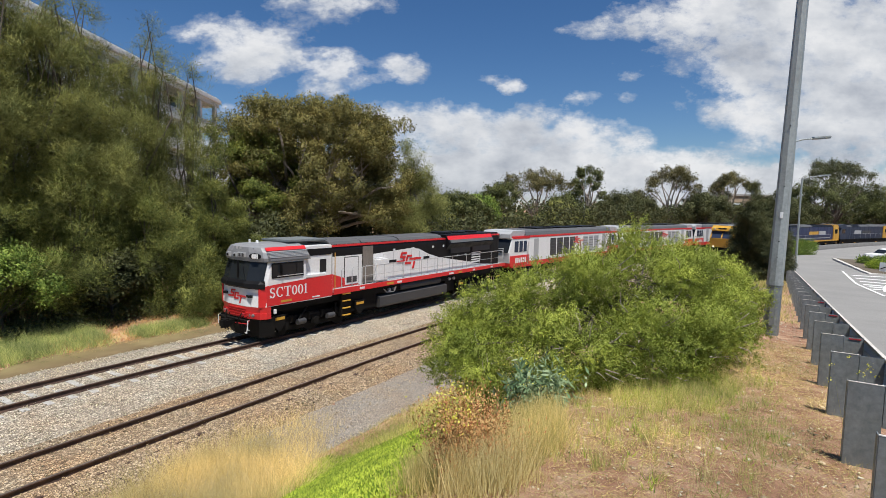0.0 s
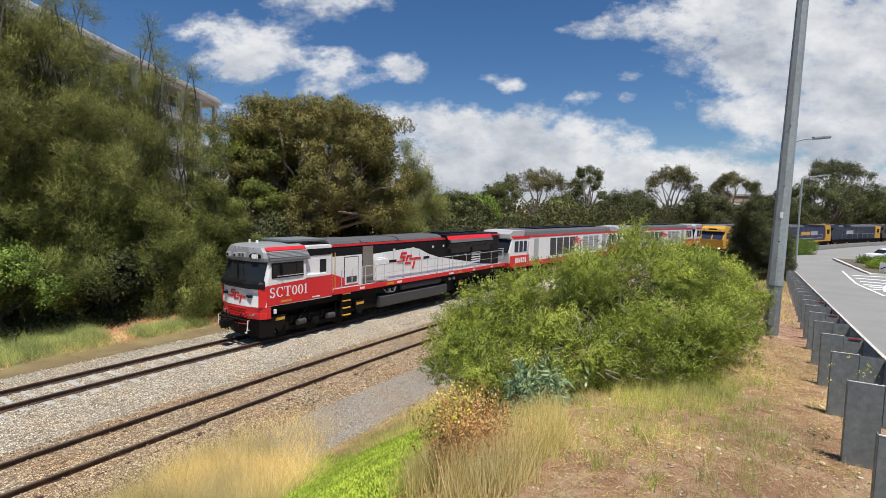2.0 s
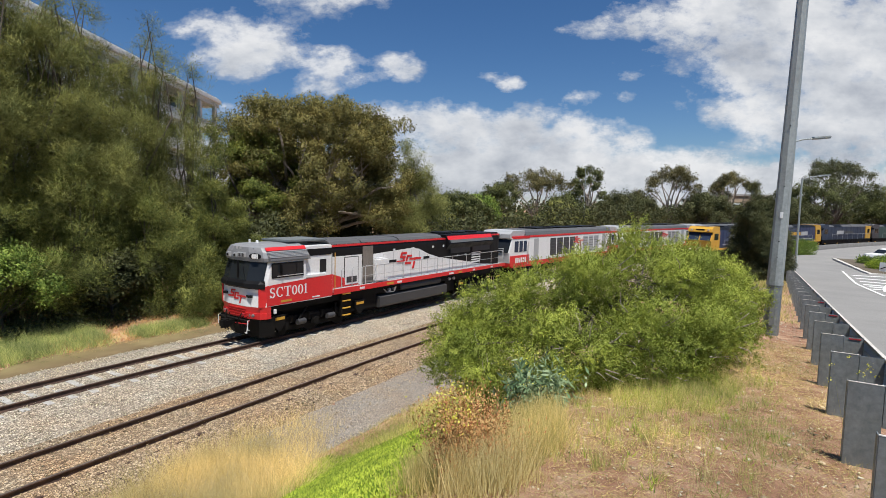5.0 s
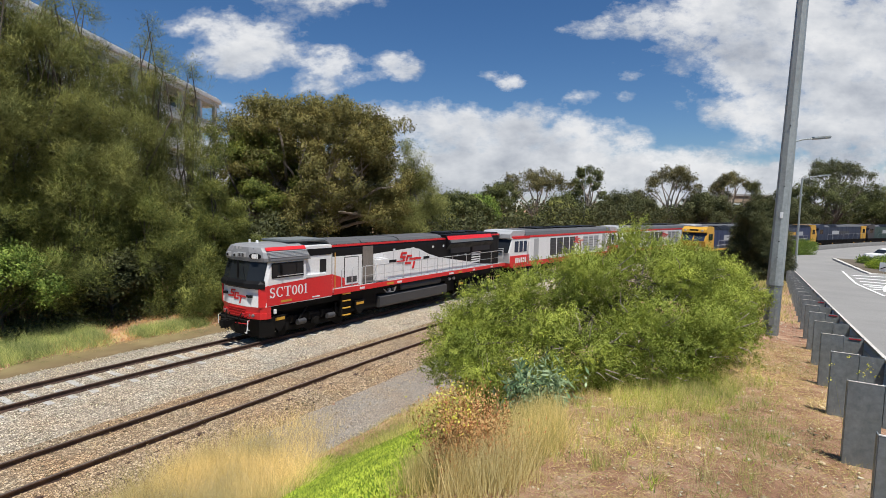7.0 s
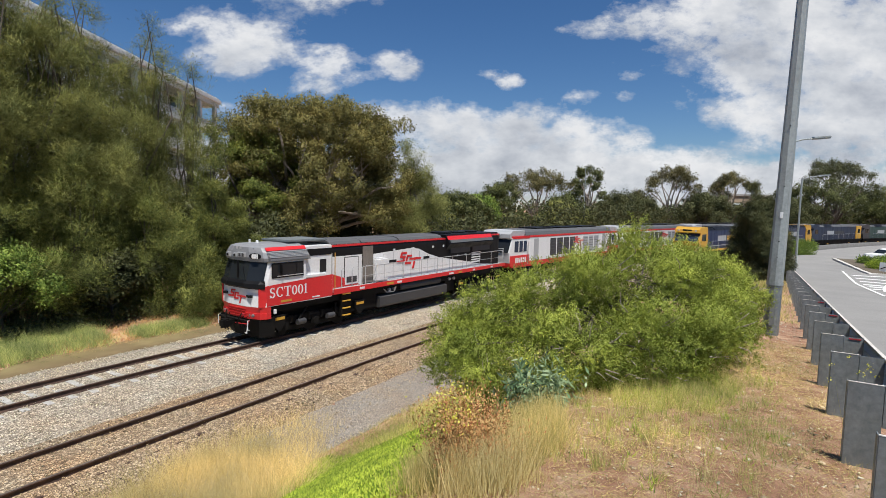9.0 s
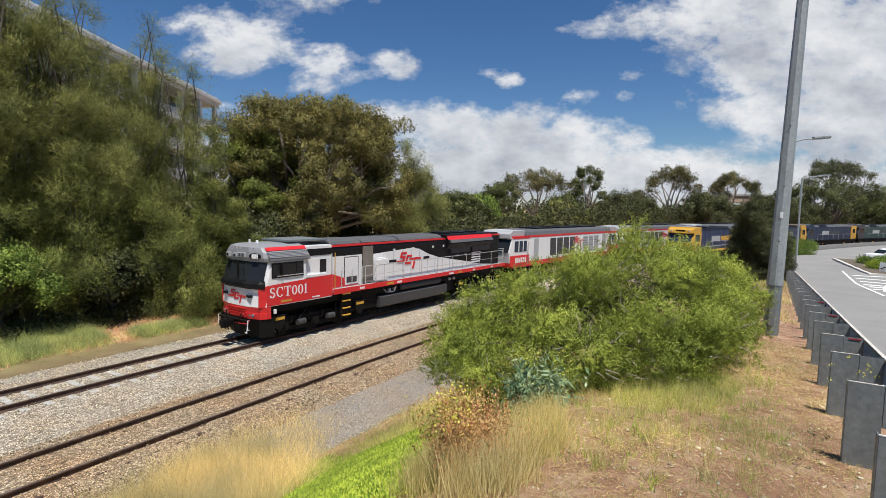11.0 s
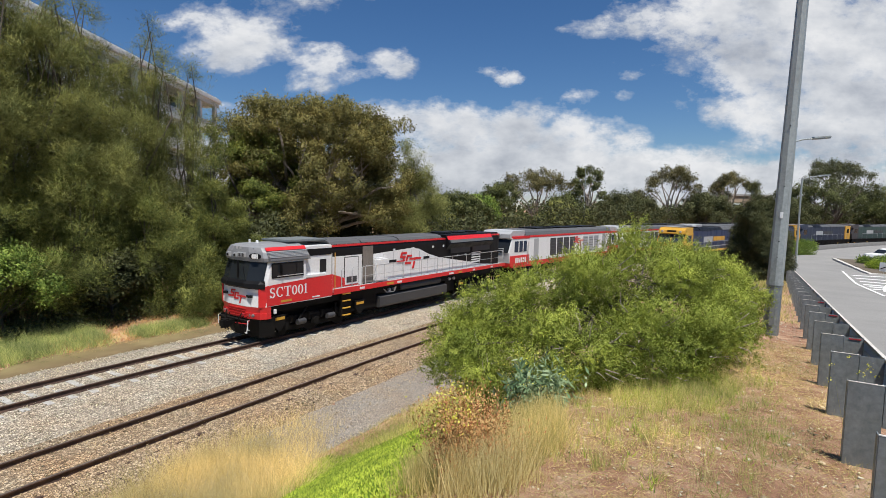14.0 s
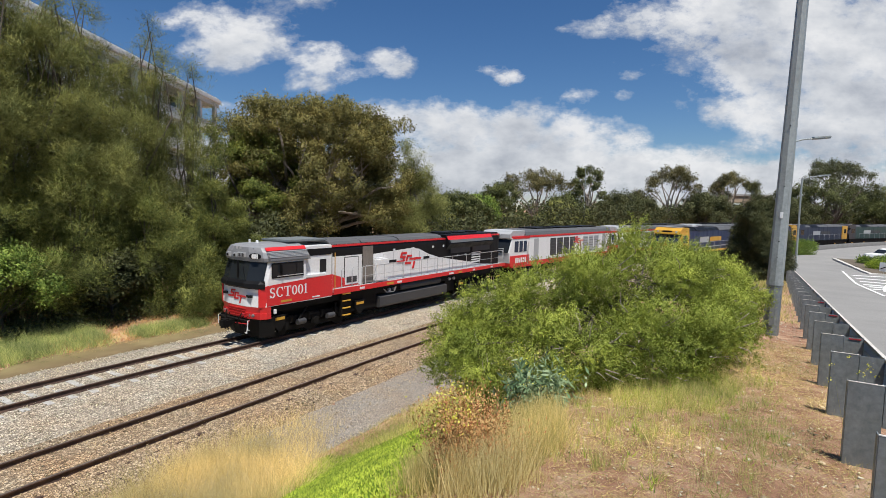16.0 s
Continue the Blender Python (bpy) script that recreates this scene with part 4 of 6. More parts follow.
    # roof sections
    for x0, x1, z, w in ((4.35, 6.45, 4.16, 1.08), (6.55, 9.4, 4.14, 1.06), (9.5, 13.6, 4.16, 1.08)):
        part("roof_hatch", prism(fresh(), [(-w, 3.97), (-w * 0.9, z - 0.05), (-w * 0.6, z + 0.03), (w * 0.6, z + 0.03), (w * 0.9, z - 0.05), (w, 3.97)], "x", x0, x1), ROOF_GREY, t, "grey roof hatch")
    rad = part("radiator_housing", prism(fresh(), [(-1.46, 3.58), (-1.42, 3.66), (-1.12, 4.16), (1.12, 4.16), (1.42, 3.66), (1.46, 3.58), (1.16, 3.2), (-1.16, 3.2)], "x", 13.95, 19.5), BLACK, t, "flared black radiator housing")
    part("radiator_stripe", prism(fresh(), [(-1.20, 4.05), (-1.33, 3.82), (-1.35, 3.83), (-1.21, 4.07)], "x", 13.95, 19.4), RED, rad)
    part("radiator_flap", prism(fresh(), [(-1.34, 3.80), (-1.44, 3.64), (-1.47, 3.65), (-1.36, 3.83)], "x", 14.1, 19.4), ROOF_GREY, rad)
    for x in (14.4, 17.0):
        part("radiator_grille", box(fresh(), x, x + 2.3, -1.23, -1.17, 2.95, 3.5, 0.01), TANK_GREY, rad)
    for x in (15.0, 16.6, 18.2):
        part("fan", disc(fresh(), (x, 0, 4.2), "z", 0.7, 0.06, 20), BLACK, rad)
    part("rear_hood", prism(fresh(), [(-1.14, 1.87), (-1.14, 3.9), (-1.0, 4.12), (1.0, 4.12), (1.14, 3.9), (1.14, 1.87)], "x", 19.5, 20.75), BLACK, t)
    part("rear_stripe", box(fresh(), 19.5, 20.8, -1.15, -1.02, 3.92, 4.02), RED, t)
    part("rear_lamp", disc(fresh(), (20.8, -0.6, 3.3), "x", 0.1, 0.03), STEEL, t)
    # handrails
    xs = [7.9 + 1.62 * k for k in range(9)]
    rail_bars("handrail", t, [(x, -1.41, 1.86, 2.80) for x in xs], [(6.3, -1.41, 2.80), (21.05, -1.41, 2.80), (21.15, -1.41, 1.9)], 0.022, STEEL)
    rail_bars("handrail", t, [], [(6.3, -1.41, 2.32), (21.05, -1.41, 2.32)], 0.014, STEEL)
    rail_bars("handrail", t, [(x, 1.41, 1.86, 2.80) for x in xs], [(5.6, 1.41, 2.80), (21.05, 1.41, 2.80)], 0.022, STEEL)
    for x in (4.8, 5.5, 6.2, 6.45):
        part("step_rail", tube(fresh(), [(x, -1.43, 1.75), (x, -1.43, 2.75), (x + 0.12, -1.40, 2.82)], 0.026, 0.026, 6), STEEL, t)
    rail_bars("end_rail", t, [(21.15, y, 1.8, 2.9) for y in (-1.3, -0.6, 0.6, 1.3)], [(21.15, -1.35, 2.9), (21.15, 1.35, 2.9)], 0.025, STEEL)
    # steps
    st = part("step_frame", box(fresh(), 4.85, 5.45, -1.36, -1.05, 0.45, 1.62, 0.02), GRIME, t)
    for z in (0.5, 0.85, 1.2, 1.55):
        part("step", box(fresh(), 4.9, 5.4, -1.47, -1.36, z, z + 0.04), YELLOW, st, "yellow step edge")
    # tank and gear below the frame
    part("fuel_tank", prism(fresh(), [(-1.33, 0.50), (-1.40, 0.60), (-1.40, 1.05), (-1.2, 1.12), (1.2, 1.12), (1.40, 1.05), (1.40, 0.60), (1.33, 0.50)], "x", 7.6, 13.8), TANK_GREY, t, "grey fuel tank")
    part("air_reservoir", tube(fresh(), [(9.4, -1.15, 1.38), (13.2, -1.15, 1.38)], 0.21, 0.21, 14), TANK_GREY, t)
    part("pipe", tube(fresh(), [(8.0, -1.30, 1.45), (8.2, -1.34, 1.25), (8.8, -1.34, 1.22), (9.0, -1.3, 1.45)], 0.03, 0.03, 6), STEEL, t)
    for x in (8.45, 8.85, 14.2, 14.7):
        part("valve", disc(fresh(), (x, -1.3, 1.36), "y", 0.09, 0.06, 10), STEEL, t)
    # added dark box for the shade between steps and tank
    part("tank_gap_filler", box(fresh(), 5.6, 7.55, -1.20, 1.2, 0.55, 1.3, 0.03), GRIME, t)
    part("equipment_box", box(fresh(), 13.9, 15.0, -1.15, 1.15, 0.55, 1.3, 0.03), GRIME, t)
    bogie(t, 3.4)
    bogie(t, 17.6)
    coupler(t, 0.1, -1)
    coupler(t, 21.1, 1)
    for y in (-1.0, -0.78, 0.78, 1.0):
        part("ditch_light", disc(fresh(), (0.22, y, 1.20), "x", 0.062, 0.07, 12), GALV, t)
    for k in range(4):
        part("beam_rib", box(fresh(), 0.075, 0.3, -0.62, 0.62, 1.12 + 0.11 * k, 1.15 + 0.11 * k, 0.005), RED, t)
    part("tread_plate", box(fresh(), -0.12, 0.02, -1.0, 1.0, 0.98, 1.03, 0.005), GRIME, t)
    for y in (-1.05, 1.05):
        part("handhold", tube(fresh(), [(-0.02, y, 0.62), (-0.10, y, 0.66), (-0.10, y, 1.02), (-0.02, y, 1.06)], 0.018, 0.018, 6), WHITE, t)
    for y in (-0.55, 0.55):
        part("jumper_cable", tube(fresh(), [(-0.02, y, 1.3), (-0.16, y * 0.9, 1.05), (-0.14, y * 0.6, 0.8), (-0.05, y * 0.4, 0.9)], 0.028, 0.028, 6), GRIME, t)
    part("tail_light", disc(disc(fresh(), (-0.02, -0.62, 1.25), "x", 0.05, 0.04, 10), (-0.02, 0.62, 1.25), "x", 0.05, 0.04, 10), REFLECTOR, t)
    part("uncoupling_rod", tube(fresh(), [(-0.06, -1.1, 1.05), (-0.1, -1.0, 0.9), (-0.1, -0.2, 0.85)], 0.02, 0.02, 5), RED, t)
    for y in (-1.40, 1.36):
        part("rail_guard", box(fresh(), 0.2, 0.9, y, y + 0.04, 0.30, 1.0, 0.01), GRIME, t)
    part("lifting_lug", box(fresh(), 0.9, 1.02, -1.47, -1.40, 1.22, 1.42, 0.01), WHITE, t)
    part("end_cock", tube(fresh(), [(-0.02, -0.95, 0.95), (-0.08, -0.95, 0.5), (-0.02, -0.75, 0.48)], 0.022, 0.022, 5), WHITE, t)
    return t


def twin_loco(s):
    """Full-width locomotive with a cab at each end."""
    L = 21.3
    t = thing("locomotive", rail_pose(s, 0.0, L), "white and red full-width diesel locomotive with a dark roof", "locomotive", "locomotives of the red train")
    part("underframe", box(fresh(), 0.5, 20.8, -1.25, 1.25, 0.95, 1.5, 0.03), GRIME, t)
    part("skirt", box(fresh(), 0.35, 20.95, -1.42, 1.42, 1.35, 1.75, 0.02), RED, t, "red skirt stripe")
    part("body", box(fresh(), 2.9, 18.4, -1.42, 1.42, 1.75, 3.62, 0.02), WHITE, t, "white body side")
    part("body_stripe", box(fresh(), 2.9, 18.4, -1.44, 1.44, 3.62, 3.78, 0.01), RED, t, "red stripe under the roof")
    roof = part("roof", prism(fresh(), [(-1.43, 3.78), (-1.30, 4.05), (-0.95, 4.22), (0.95, 4.22), (1.30, 4.05), (1.43, 3.78)], "x", 2.3, 19.0), ROOF_GREY, t, "dark grey rounded roof")
    for x0, x1 in ((4.8, 7.8), (9.0, 12.4), (13.4, 16.6)):
        part("roof_vent", box(fresh(), x0, x1, -0.9, 0.9, 4.2, 4.33, 0.04), BLACK, roof)
    for x in (6.3, 7.5, 8.7, 9.9, 12.6, 13.8, 15.0):
        g = part("side_grille", box(fresh(), x, x + 1.02, -1.445, -1.42, 2.0, 3.46, 0.01), TANK_GREY if x < 11 else LIGHT_GREY, t, "dark grey air grille" if x < 11 else "pale grey air grille")
        for k in range(6):
            part("slat", box(fresh(), x + 0.06, x + 0.96, -1.455, -1.445, 2.1 + 0.23 * k, 2.14 + 0.23 * k), ROOF_GREY, g)
    for x in (3.6, 17.0):
        part("crew_door", box(fresh(), x, x + 0.75, -1.44, -1.42, 1.8, 3.5, 0.01), LIGHT_GREY, t)
    emblem(t, Matrix.Translation((10.6, -1.45, 2.75)) @ SIDE, 0.85, RED)
    for k in (0, 1):
        def X(x):
            return x if k == 0 else L - x
        def P(pts):
            return [(X(a), b) for a, b in pts]
        cab = part("cab", prism(fresh(), P([(0.1, 1.75), (0.0, 2.55), (0.42, 3.50), (0.35, 3.62), (2.92, 3.62), (2.92, 1.75)]), "y", -1.40, 1.40), WHITE, t, "white cab end")
        part("cab_roof", prism(fresh(), P([(0.22, 3.62), (0.25, 3.92), (0.62, 4.16), (2.32, 4.20), (2.32, 3.62)]), "y", -1.30, 1.30), LIGHT_GREY, cab)
        part("cab_stripe", box(fresh(), min(X(0.5), X(2.92)), max(X(0.5), X(2.92)), -1.425, 1.425, 3.56, 3.76, 0.01), RED, cab)
        part("windscreen", prism(fresh(), P([(-0.02, 2.52), (0.40, 3.52), (0.44, 3.52), (0.04, 2.52)]), "y", -1.30, 1.30), GLASS, cab, "dark windscreen")
        part("side_window", box(fresh(), min(X(0.75), X(2.5)), max(X(0.75), X(2.5)), -1.425, 1.425, 2.55, 3.38, 0.01), GLASS_BLUE, cab, "dark blue cab window")
        for a in (1.28, 1.9):
            part("window_bar", box(fresh(), min(X(a), X(a + 0.1)), max(X(a), X(a + 0.1)), -1.432, 1.432, 2.55, 3.38), WHITE, cab)
        part("cab_red", box(fresh(), min(X(0.12), X(2.92)), max(X(0.12), X(2.92)), -1.43, 1.43, 1.5, 2.28, 0.01), RED, cab, "red cab base")
        if k == 0:
            part("headlight", disc(disc(fresh(), (0.22, -0.35, 3.86), "x", 0.1, 0.05), (0.22, -0.1, 3.86), "x", 0.1, 0.05), STEEL, cab)
            part("number_board", box(fresh(), 0.2, 0.3, 0.2, 0.9, 3.76, 3.96, 0.02), BLACK, cab)
            for a in (0.85, 1.12, 1.39, 1.66, 1.93, 2.2):
                part("lettering_bar", box(fresh(), a, a + 0.19, -1.442, -1.431, 1.72, 2.1), WHITE, cab)
        part("handrail", tube(fresh(), [(X(2.6), -1.5, 1.5), (X(2.6), -1.5, 3.3)], 0.025, 0.025, 6), STEEL, cab)
    bogie(t, 3.6)
    bogie(t, 17.6)
    coupler(t, 0.1, -1)
    coupler(t, 21.2, 1)
    return t


def freight_loco(body_mat, cab_mat, label, flip=False, tail_cab=None, striped=False):
    """Full-width hood locomotive with one cab; the front is at local x = 0 unless flipped."""
    L = 21.6
    t = thing("locomotive", Matrix.Identity(4), label, "locomotive", "locomotives of the blue train")
    def X(x):
        return L - x if flip else x
    def bx(x0, x1, *r, **k):
        return box(fresh(), min(X(x0), X(x1)), max(X(x0), X(x1)), *r, **k)
    part("underframe", bx(0.4, 21.2, -1.35, 1.35, 0.95, 1.5, bevel=0.03), GRIME, t)
    part("sill", bx(0.3, 21.3, -1.46, 1.46, 1.42, 1.60, bevel=0.01), cab_mat if striped else GRIME, t)
    part("body", bx(2.7, 20.6, -1.30, 1.30, 1.6, 3.85, bevel=0.05), body_mat, t)
    part("roof", prism(fresh(), [(-1.3, 3.84), (-1.05, 4.12), (1.05, 4.12), (1.3, 3.84)], "x", min(X(2.8), X(20.5)), max(X(2.8), X(20.5))), BLACK if striped else ROOF_GREY, t)
    for x0, x1 in ((5.0, 8.0), (12.2, 17.8)):
        part("radiator", prism(fresh(), [(-1.36, 3.86), (-1.0, 4.22), (1.0, 4.22), (1.36, 3.86)], "x", min(X(x0), X(x1)), max(X(x0), X(x1))), BLACK if x0 < 6 else ROOF_GREY, t)
    cab = part("cab", prism(fresh(), [(X(0.25), 1.6), (X(0.1), 2.55), (X(0.65), 3.50), (X(0.55), 3.62), (X(2.7), 3.62), (X(2.7), 1.6)], "y", -1.42, 1.42), cab_mat, t, "yellow cab")
    part("cab_roof", prism(fresh(), [(X(0.30), 3.60), (X(0.42), 3.92), (X(0.9), 4.20), (X(2.7), 4.22), (X(2.8), 3.60)], "y", -1.36, 1.36), cab_mat, cab)
    part("roof_plate", bx(0.9, 2.5, -0.8, 0.8, 4.22, 4.28, bevel=0.02), LIGHT_GREY, cab)
    for y0, y1 in ((-1.25, -0.08), (0.08, 1.25)):
        part("windscreen", prism(fresh(), [(X(0.10), 2.60), (X(0.62), 3.48), (X(0.68), 3.48), (X(0.2), 2.60)], "y", y0, y1), GLASS_BLUE, cab, "dark windscreen")
    part("windscreen_surround", prism(fresh(), [(X(0.12), 2.50), (X(0.64), 3.52), (X(0.70), 3.52), (X(0.2), 2.50)], "y", -1.36, 1.36), BLACK, cab)
    part("side_window", bx(1.0, 2.2, -1.435, 1.435, 2.65, 3.40), GLASS, cab, "dark cab window")
    part("number_board", bx(0.34, 0.5, -0.5, 0.5, 3.72, 3.92, bevel=0.02), BLACK, cab)
    for y in (-0.95, 0.95):
        part("headlight", disc(fresh(), (X(0.36), y, 3.80), "x", 0.11, 0.07, 12), STEEL, cab)
        # glowing lamps added low on the cab; none is in sight there
        part("ditch_light", disc(fresh(), (X(0.2), y, 1.5), "x", 0.11, 0.05, 12), LENS, cab, "added lamp with a glowing lens")
    if tail_cab:
        part("tail_end", bx(18.6, 21.0, -1.40, 1.40, 1.6, 3.95, bevel=0.06), tail_cab, t, "yellow end")
        part("tail_window", bx(19.3, 20.3, -1.42, 1.42, 2.7, 3.4), GLASS, t)
    for y in (-1.315, 1.315):
        a = part("lettering_bar", bx(6.2, 9.0, min(y, y * 0.995), max(y, y * 0.995), 2.55, 3.15), LIGHT_GREY, t, "pale lettering bar")
        part("lettering_bar", bx(9.3, 13.2, min(y, y * 0.995), max(y, y * 0.995), 2.6, 3.1), YELLOW if striped else TANK_GREY, t)
        if striped:
            part("stripe", bx(4.0, 20.4, min(y, y * 0.996), max(y, y * 0.996), 1.95, 2.05), LIGHT_GREY, t)
        for x in (5.0, 15.0, 16.4):
            part("side_panel", bx(x, x + 0.8, min(y, y * 0.993), max(y, y * 0.993), 2.2, 3.5, bevel=0.005), body_mat, t)
    rail_bars("handrail", t, [(X(x), -1.42, 1.6, 2.55) for x in (4.2, 6.2, 8.4, 10.6, 12.8, 15, 17.2, 19.4)], [(X(4.2), -1.42, 2.55), (X(20.8), -1.42, 2.55)], 0.02, LIGHT_GREY)
    part("fuel_tank", bx(8.0, 13.4, -1.38, 1.38, 0.45, 1.0, bevel=0.08), GRIME, t)
    bogie(t, 3.8)
    bogie(t, 17.8)
    coupler(t, 0.2, -1)
    coupler(t, 21.3, 1)
    return t


SLATE = paint("slate_blue_paint", (0.015, 0.024, 0.05), 0.5, 0.12)
lead_loco()
for k in (1, 2, 3):
    twin_loco(21.9 * k + 0.1)
moving = [
    freight_loco(BLUE, YELLOW, "blue locomotive with a yellow cab, rolling in on the near track", striped=True),
    freight_loco(BLUE, YELLOW, "blue locomotive coupled with its yellow cab trailing", flip=True, striped=True),
    freight_loco(SLATE, SLATE, "faded slate-blue locomotive with a yellow end", tail_cab=YELLOW),
    freight_loco(GREEN_DARK, paint("maroon_grey_paint", (0.045, 0.038, 0.04), 0.5, 0.2), "dark green locomotive with a grey cab"),
    freight_loco(GREEN_DARK, GREEN_DARK, "dark green locomotive at the end of the set"),
]
# ---- plants ----
def limbs(parent, base, tops, r, mat, bend=0.12):
    """A tapered trunk that splits into limbs, one to each top."""
    rnd = random.Random(int(base.x * 31 + base.y * 17))
    h = max(t.z for t in tops)
    fork = base.lerp(Vector((sum(t.x for t in tops) / len(tops), sum(t.y for t in tops) / len(tops), base.z + (h - base.z) * 0.75)), 0.45)
    bm = fresh()
    mid = base.lerp(fork, 0.5) + Vector((rnd.uniform(-1, 1), rnd.uniform(-1, 1), 0)) * (fork - base).length * bend
    tube(bm, [base - Vector((0, 0, 0.3)), base.lerp(mid, 0.5), mid, fork], r, r * 0.62, 7)
    part("trunk", bm, mat, parent)
    for t in tops:
        bm = fresh()
        start = base.lerp(fork, rnd.uniform(0.55, 1.0))
        m1 = start.lerp(t, 0.4) + Vector((rnd.uniform(-1, 1), rnd.uniform(-1, 1), rnd.uniform(0, 1))) * (t - start).length * bend
        m2 = start.lerp(t, 0.75) + Vector((rnd.uniform(-1, 1), rnd.uniform(-1, 1), rnd.uniform(-0.5, 1))) * (t - start).length * bend
        tube(bm, [start, m1, m2, t], r * 0.42, r * 0.10, 5)
        part("limb", bm, mat, parent)


def crown_points(rng, lobes, clumps, leaves, spread, shell=0.55):
    """Places and outward ways of leaves, grouped in clumps inside ellipsoid lobes (centre, radii)."""
    vol = np.array([r[0] * r[1] * r[2] for _, r in lobes]) ** 0.67
    pick = rng.choice(len(lobes), clumps, p=vol / vol.sum())
    c = np.array([l[0] for l in lobes])[pick]
    r = np.array([l[1] for l in lobes])[pick]
    d = unit(rng.normal(size=(clumps, 3)))
    rad = rng.uniform(shell, 1.0, (clumps, 1)) * rng.uniform(0.85, 1.12, (clumps, 1))
    cc = c + d * rad * r
    at = np.repeat(cc, leaves, 0) + rng.normal(size=(clumps * leaves, 3)) * spread
    return at, np.repeat(d, leaves, 0)


def needle_tree(x, y, h, w, seed, clumps, leaf, mat, name="she_oak", low=0.12, lean=0.0, spread=0.26, per=40, up=False):
    """A feathery tree: drooping sprays of needles on an uneven, tapering crown."""
    rng = np.random.default_rng(seed)
    z0 = float(ground_z(x, y))
    t = thing(name, pose(x, y, z0), "feathery olive-green tree with drooping needle sprays", "tree", "trees")
    n = 16
    lobes = []
    for i in range(n):
        k = (i + 0.5) / n
        zz = h * (low + (1 - low) * k)
        ww = w * (0.35 + 0.75 * math.sin(math.pi * min(1, (0.18 + 0.74 * k))) ** 0.8) * (1 - 0.55 * k ** 3)
        a = rng.uniform(0, math.tau)
        off = ww * rng.uniform(0.25, 0.75)
        rr = ww * rng.uniform(0.42, 0.68)
        lobes.append(((off * math.cos(a) + lean * k, off * math.sin(a), zz), (rr, rr, h * rng.uniform(0.06, 0.11))))
    lobes.append(((lean, 0, h * 0.95), (w * 0.16, w * 0.16, h * 0.06)))
    plumes = []
    for c, r in lobes:
        for _ in range(5):
            dv = unit(rng.normal(size=(1, 3)))[0] * (1, 1, 0.8)
            q = rng.uniform(0.34, 0.60) * r[0]
            plumes.append((tuple(np.array(c) + dv * r[0] * rng.uniform(0.5, 1.0)), (q, q, q * rng.uniform(1.0, 1.6))))
    at, d = crown_points(rng, plumes, clumps, per, spread, 0.3)
    m = len(at)
    way = d * 0.6 + rng.normal(size=(m, 3)) * 0.45 + np.array([0, 0, 0.25 if up else -0.35])
    limbs(t, Vector((0, 0, 0)), [Vector(l[0]) for l in lobes[3:]], 0.02 * h * 0.6, BARK_DARK, 0.06)
    leaf_mesh("crown", at, way, leaf, 0.024, mat, t, out=d + np.array([0, 0, 0.3]), soft=0.65)
    return t


def broad_tree(x, y, h, w, seed, clumps, leaf, mat, name="gum_tree", label="broad olive-brown gum tree", bark=None, trunk=0.3, sparse=0.0, n=14, per=14, flat=1.0, dome=False):
    """A spreading tree: rounded leafy lobes at the ends of limbs, with gaps between."""
    rng = np.random.default_rng(seed)
    z0 = float(ground_z(x, y))
    t = thing(name, pose(x, y, z0), label, "tree", "trees")
    lobes = []
    for i in range(n):
        a = i * 2.4 + rng.uniform(-0.4, 0.4)
        k = math.sqrt((i + 0.5) / n)
        zz = h * (trunk + (0.92 - trunk) * (1 - 0.75 * k ** 2 * rng.uniform(0.4, 1.15)))
        rr = w * rng.uniform(0.26, 0.40) * (1 - 0.35 * sparse)
        if dome:
            # lobes spread over a broad, flat-topped shell
            k = (i + 0.5) / n
            rr = w * rng.uniform(0.19, 0.29)
            zz = h * (0.88 - 0.12 * k) + rng.uniform(-0.5, 0.4) if k < 0.42 else h * (0.80 - (0.80 - trunk) * (k - 0.42) / 0.58) + rng.uniform(-0.8, 0.8)
            k = 0.95 * (k / 0.42) ** 0.5 if k < 0.42 else rng.uniform(0.75, 1.15)
        lobes.append(((w * 0.80 * k * math.cos(a), w * 0.80 * k * math.sin(a), max(h * 0.2, zz - rr * 0.3)), (rr, rr, rr * 0.78 * flat)))
    if dome:
        for i in range(26):
            a, k = rng.uniform(0, math.tau), w * 0.7 * rng.uniform(0, 1) ** 0.5
            lobes.append(((k * math.cos(a), k * math.sin(a), h * rng.uniform(0.32, 0.74)), (w * 0.22,) * 3))
    subs = []
    for c, r in lobes:
        for _ in range(7):
            dv = unit(rng.normal(size=(1, 3)) + (0, 0, 0.3))[0] * (1, 1, 0.85)
            q = rng.uniform(0.30, 0.52) * r[0]
            subs.append((tuple(np.array(c) + dv * (r[0] - q * 0.5)), (q, q, q * 0.8)))
    at, d = crown_points(rng, subs, clumps, per, leaf * 0.9, 0.5)
    way = d * 0.5 + rng.normal(size=at.shape) * 0.8
    centre = np.array([0, 0, h * 0.5])
    bulge = d + 0.45 * unit(at - centre) + np.array([0, 0, 0.2])
    limbs(t, Vector((0, 0, 0)), [Vector(l[0]) for l in lobes], 0.028 * h, bark or BARK_DARK)
    leaf_mesh("crown", at, way, leaf, leaf * 0.5, mat, t, out=bulge, soft=0.75)
    return t


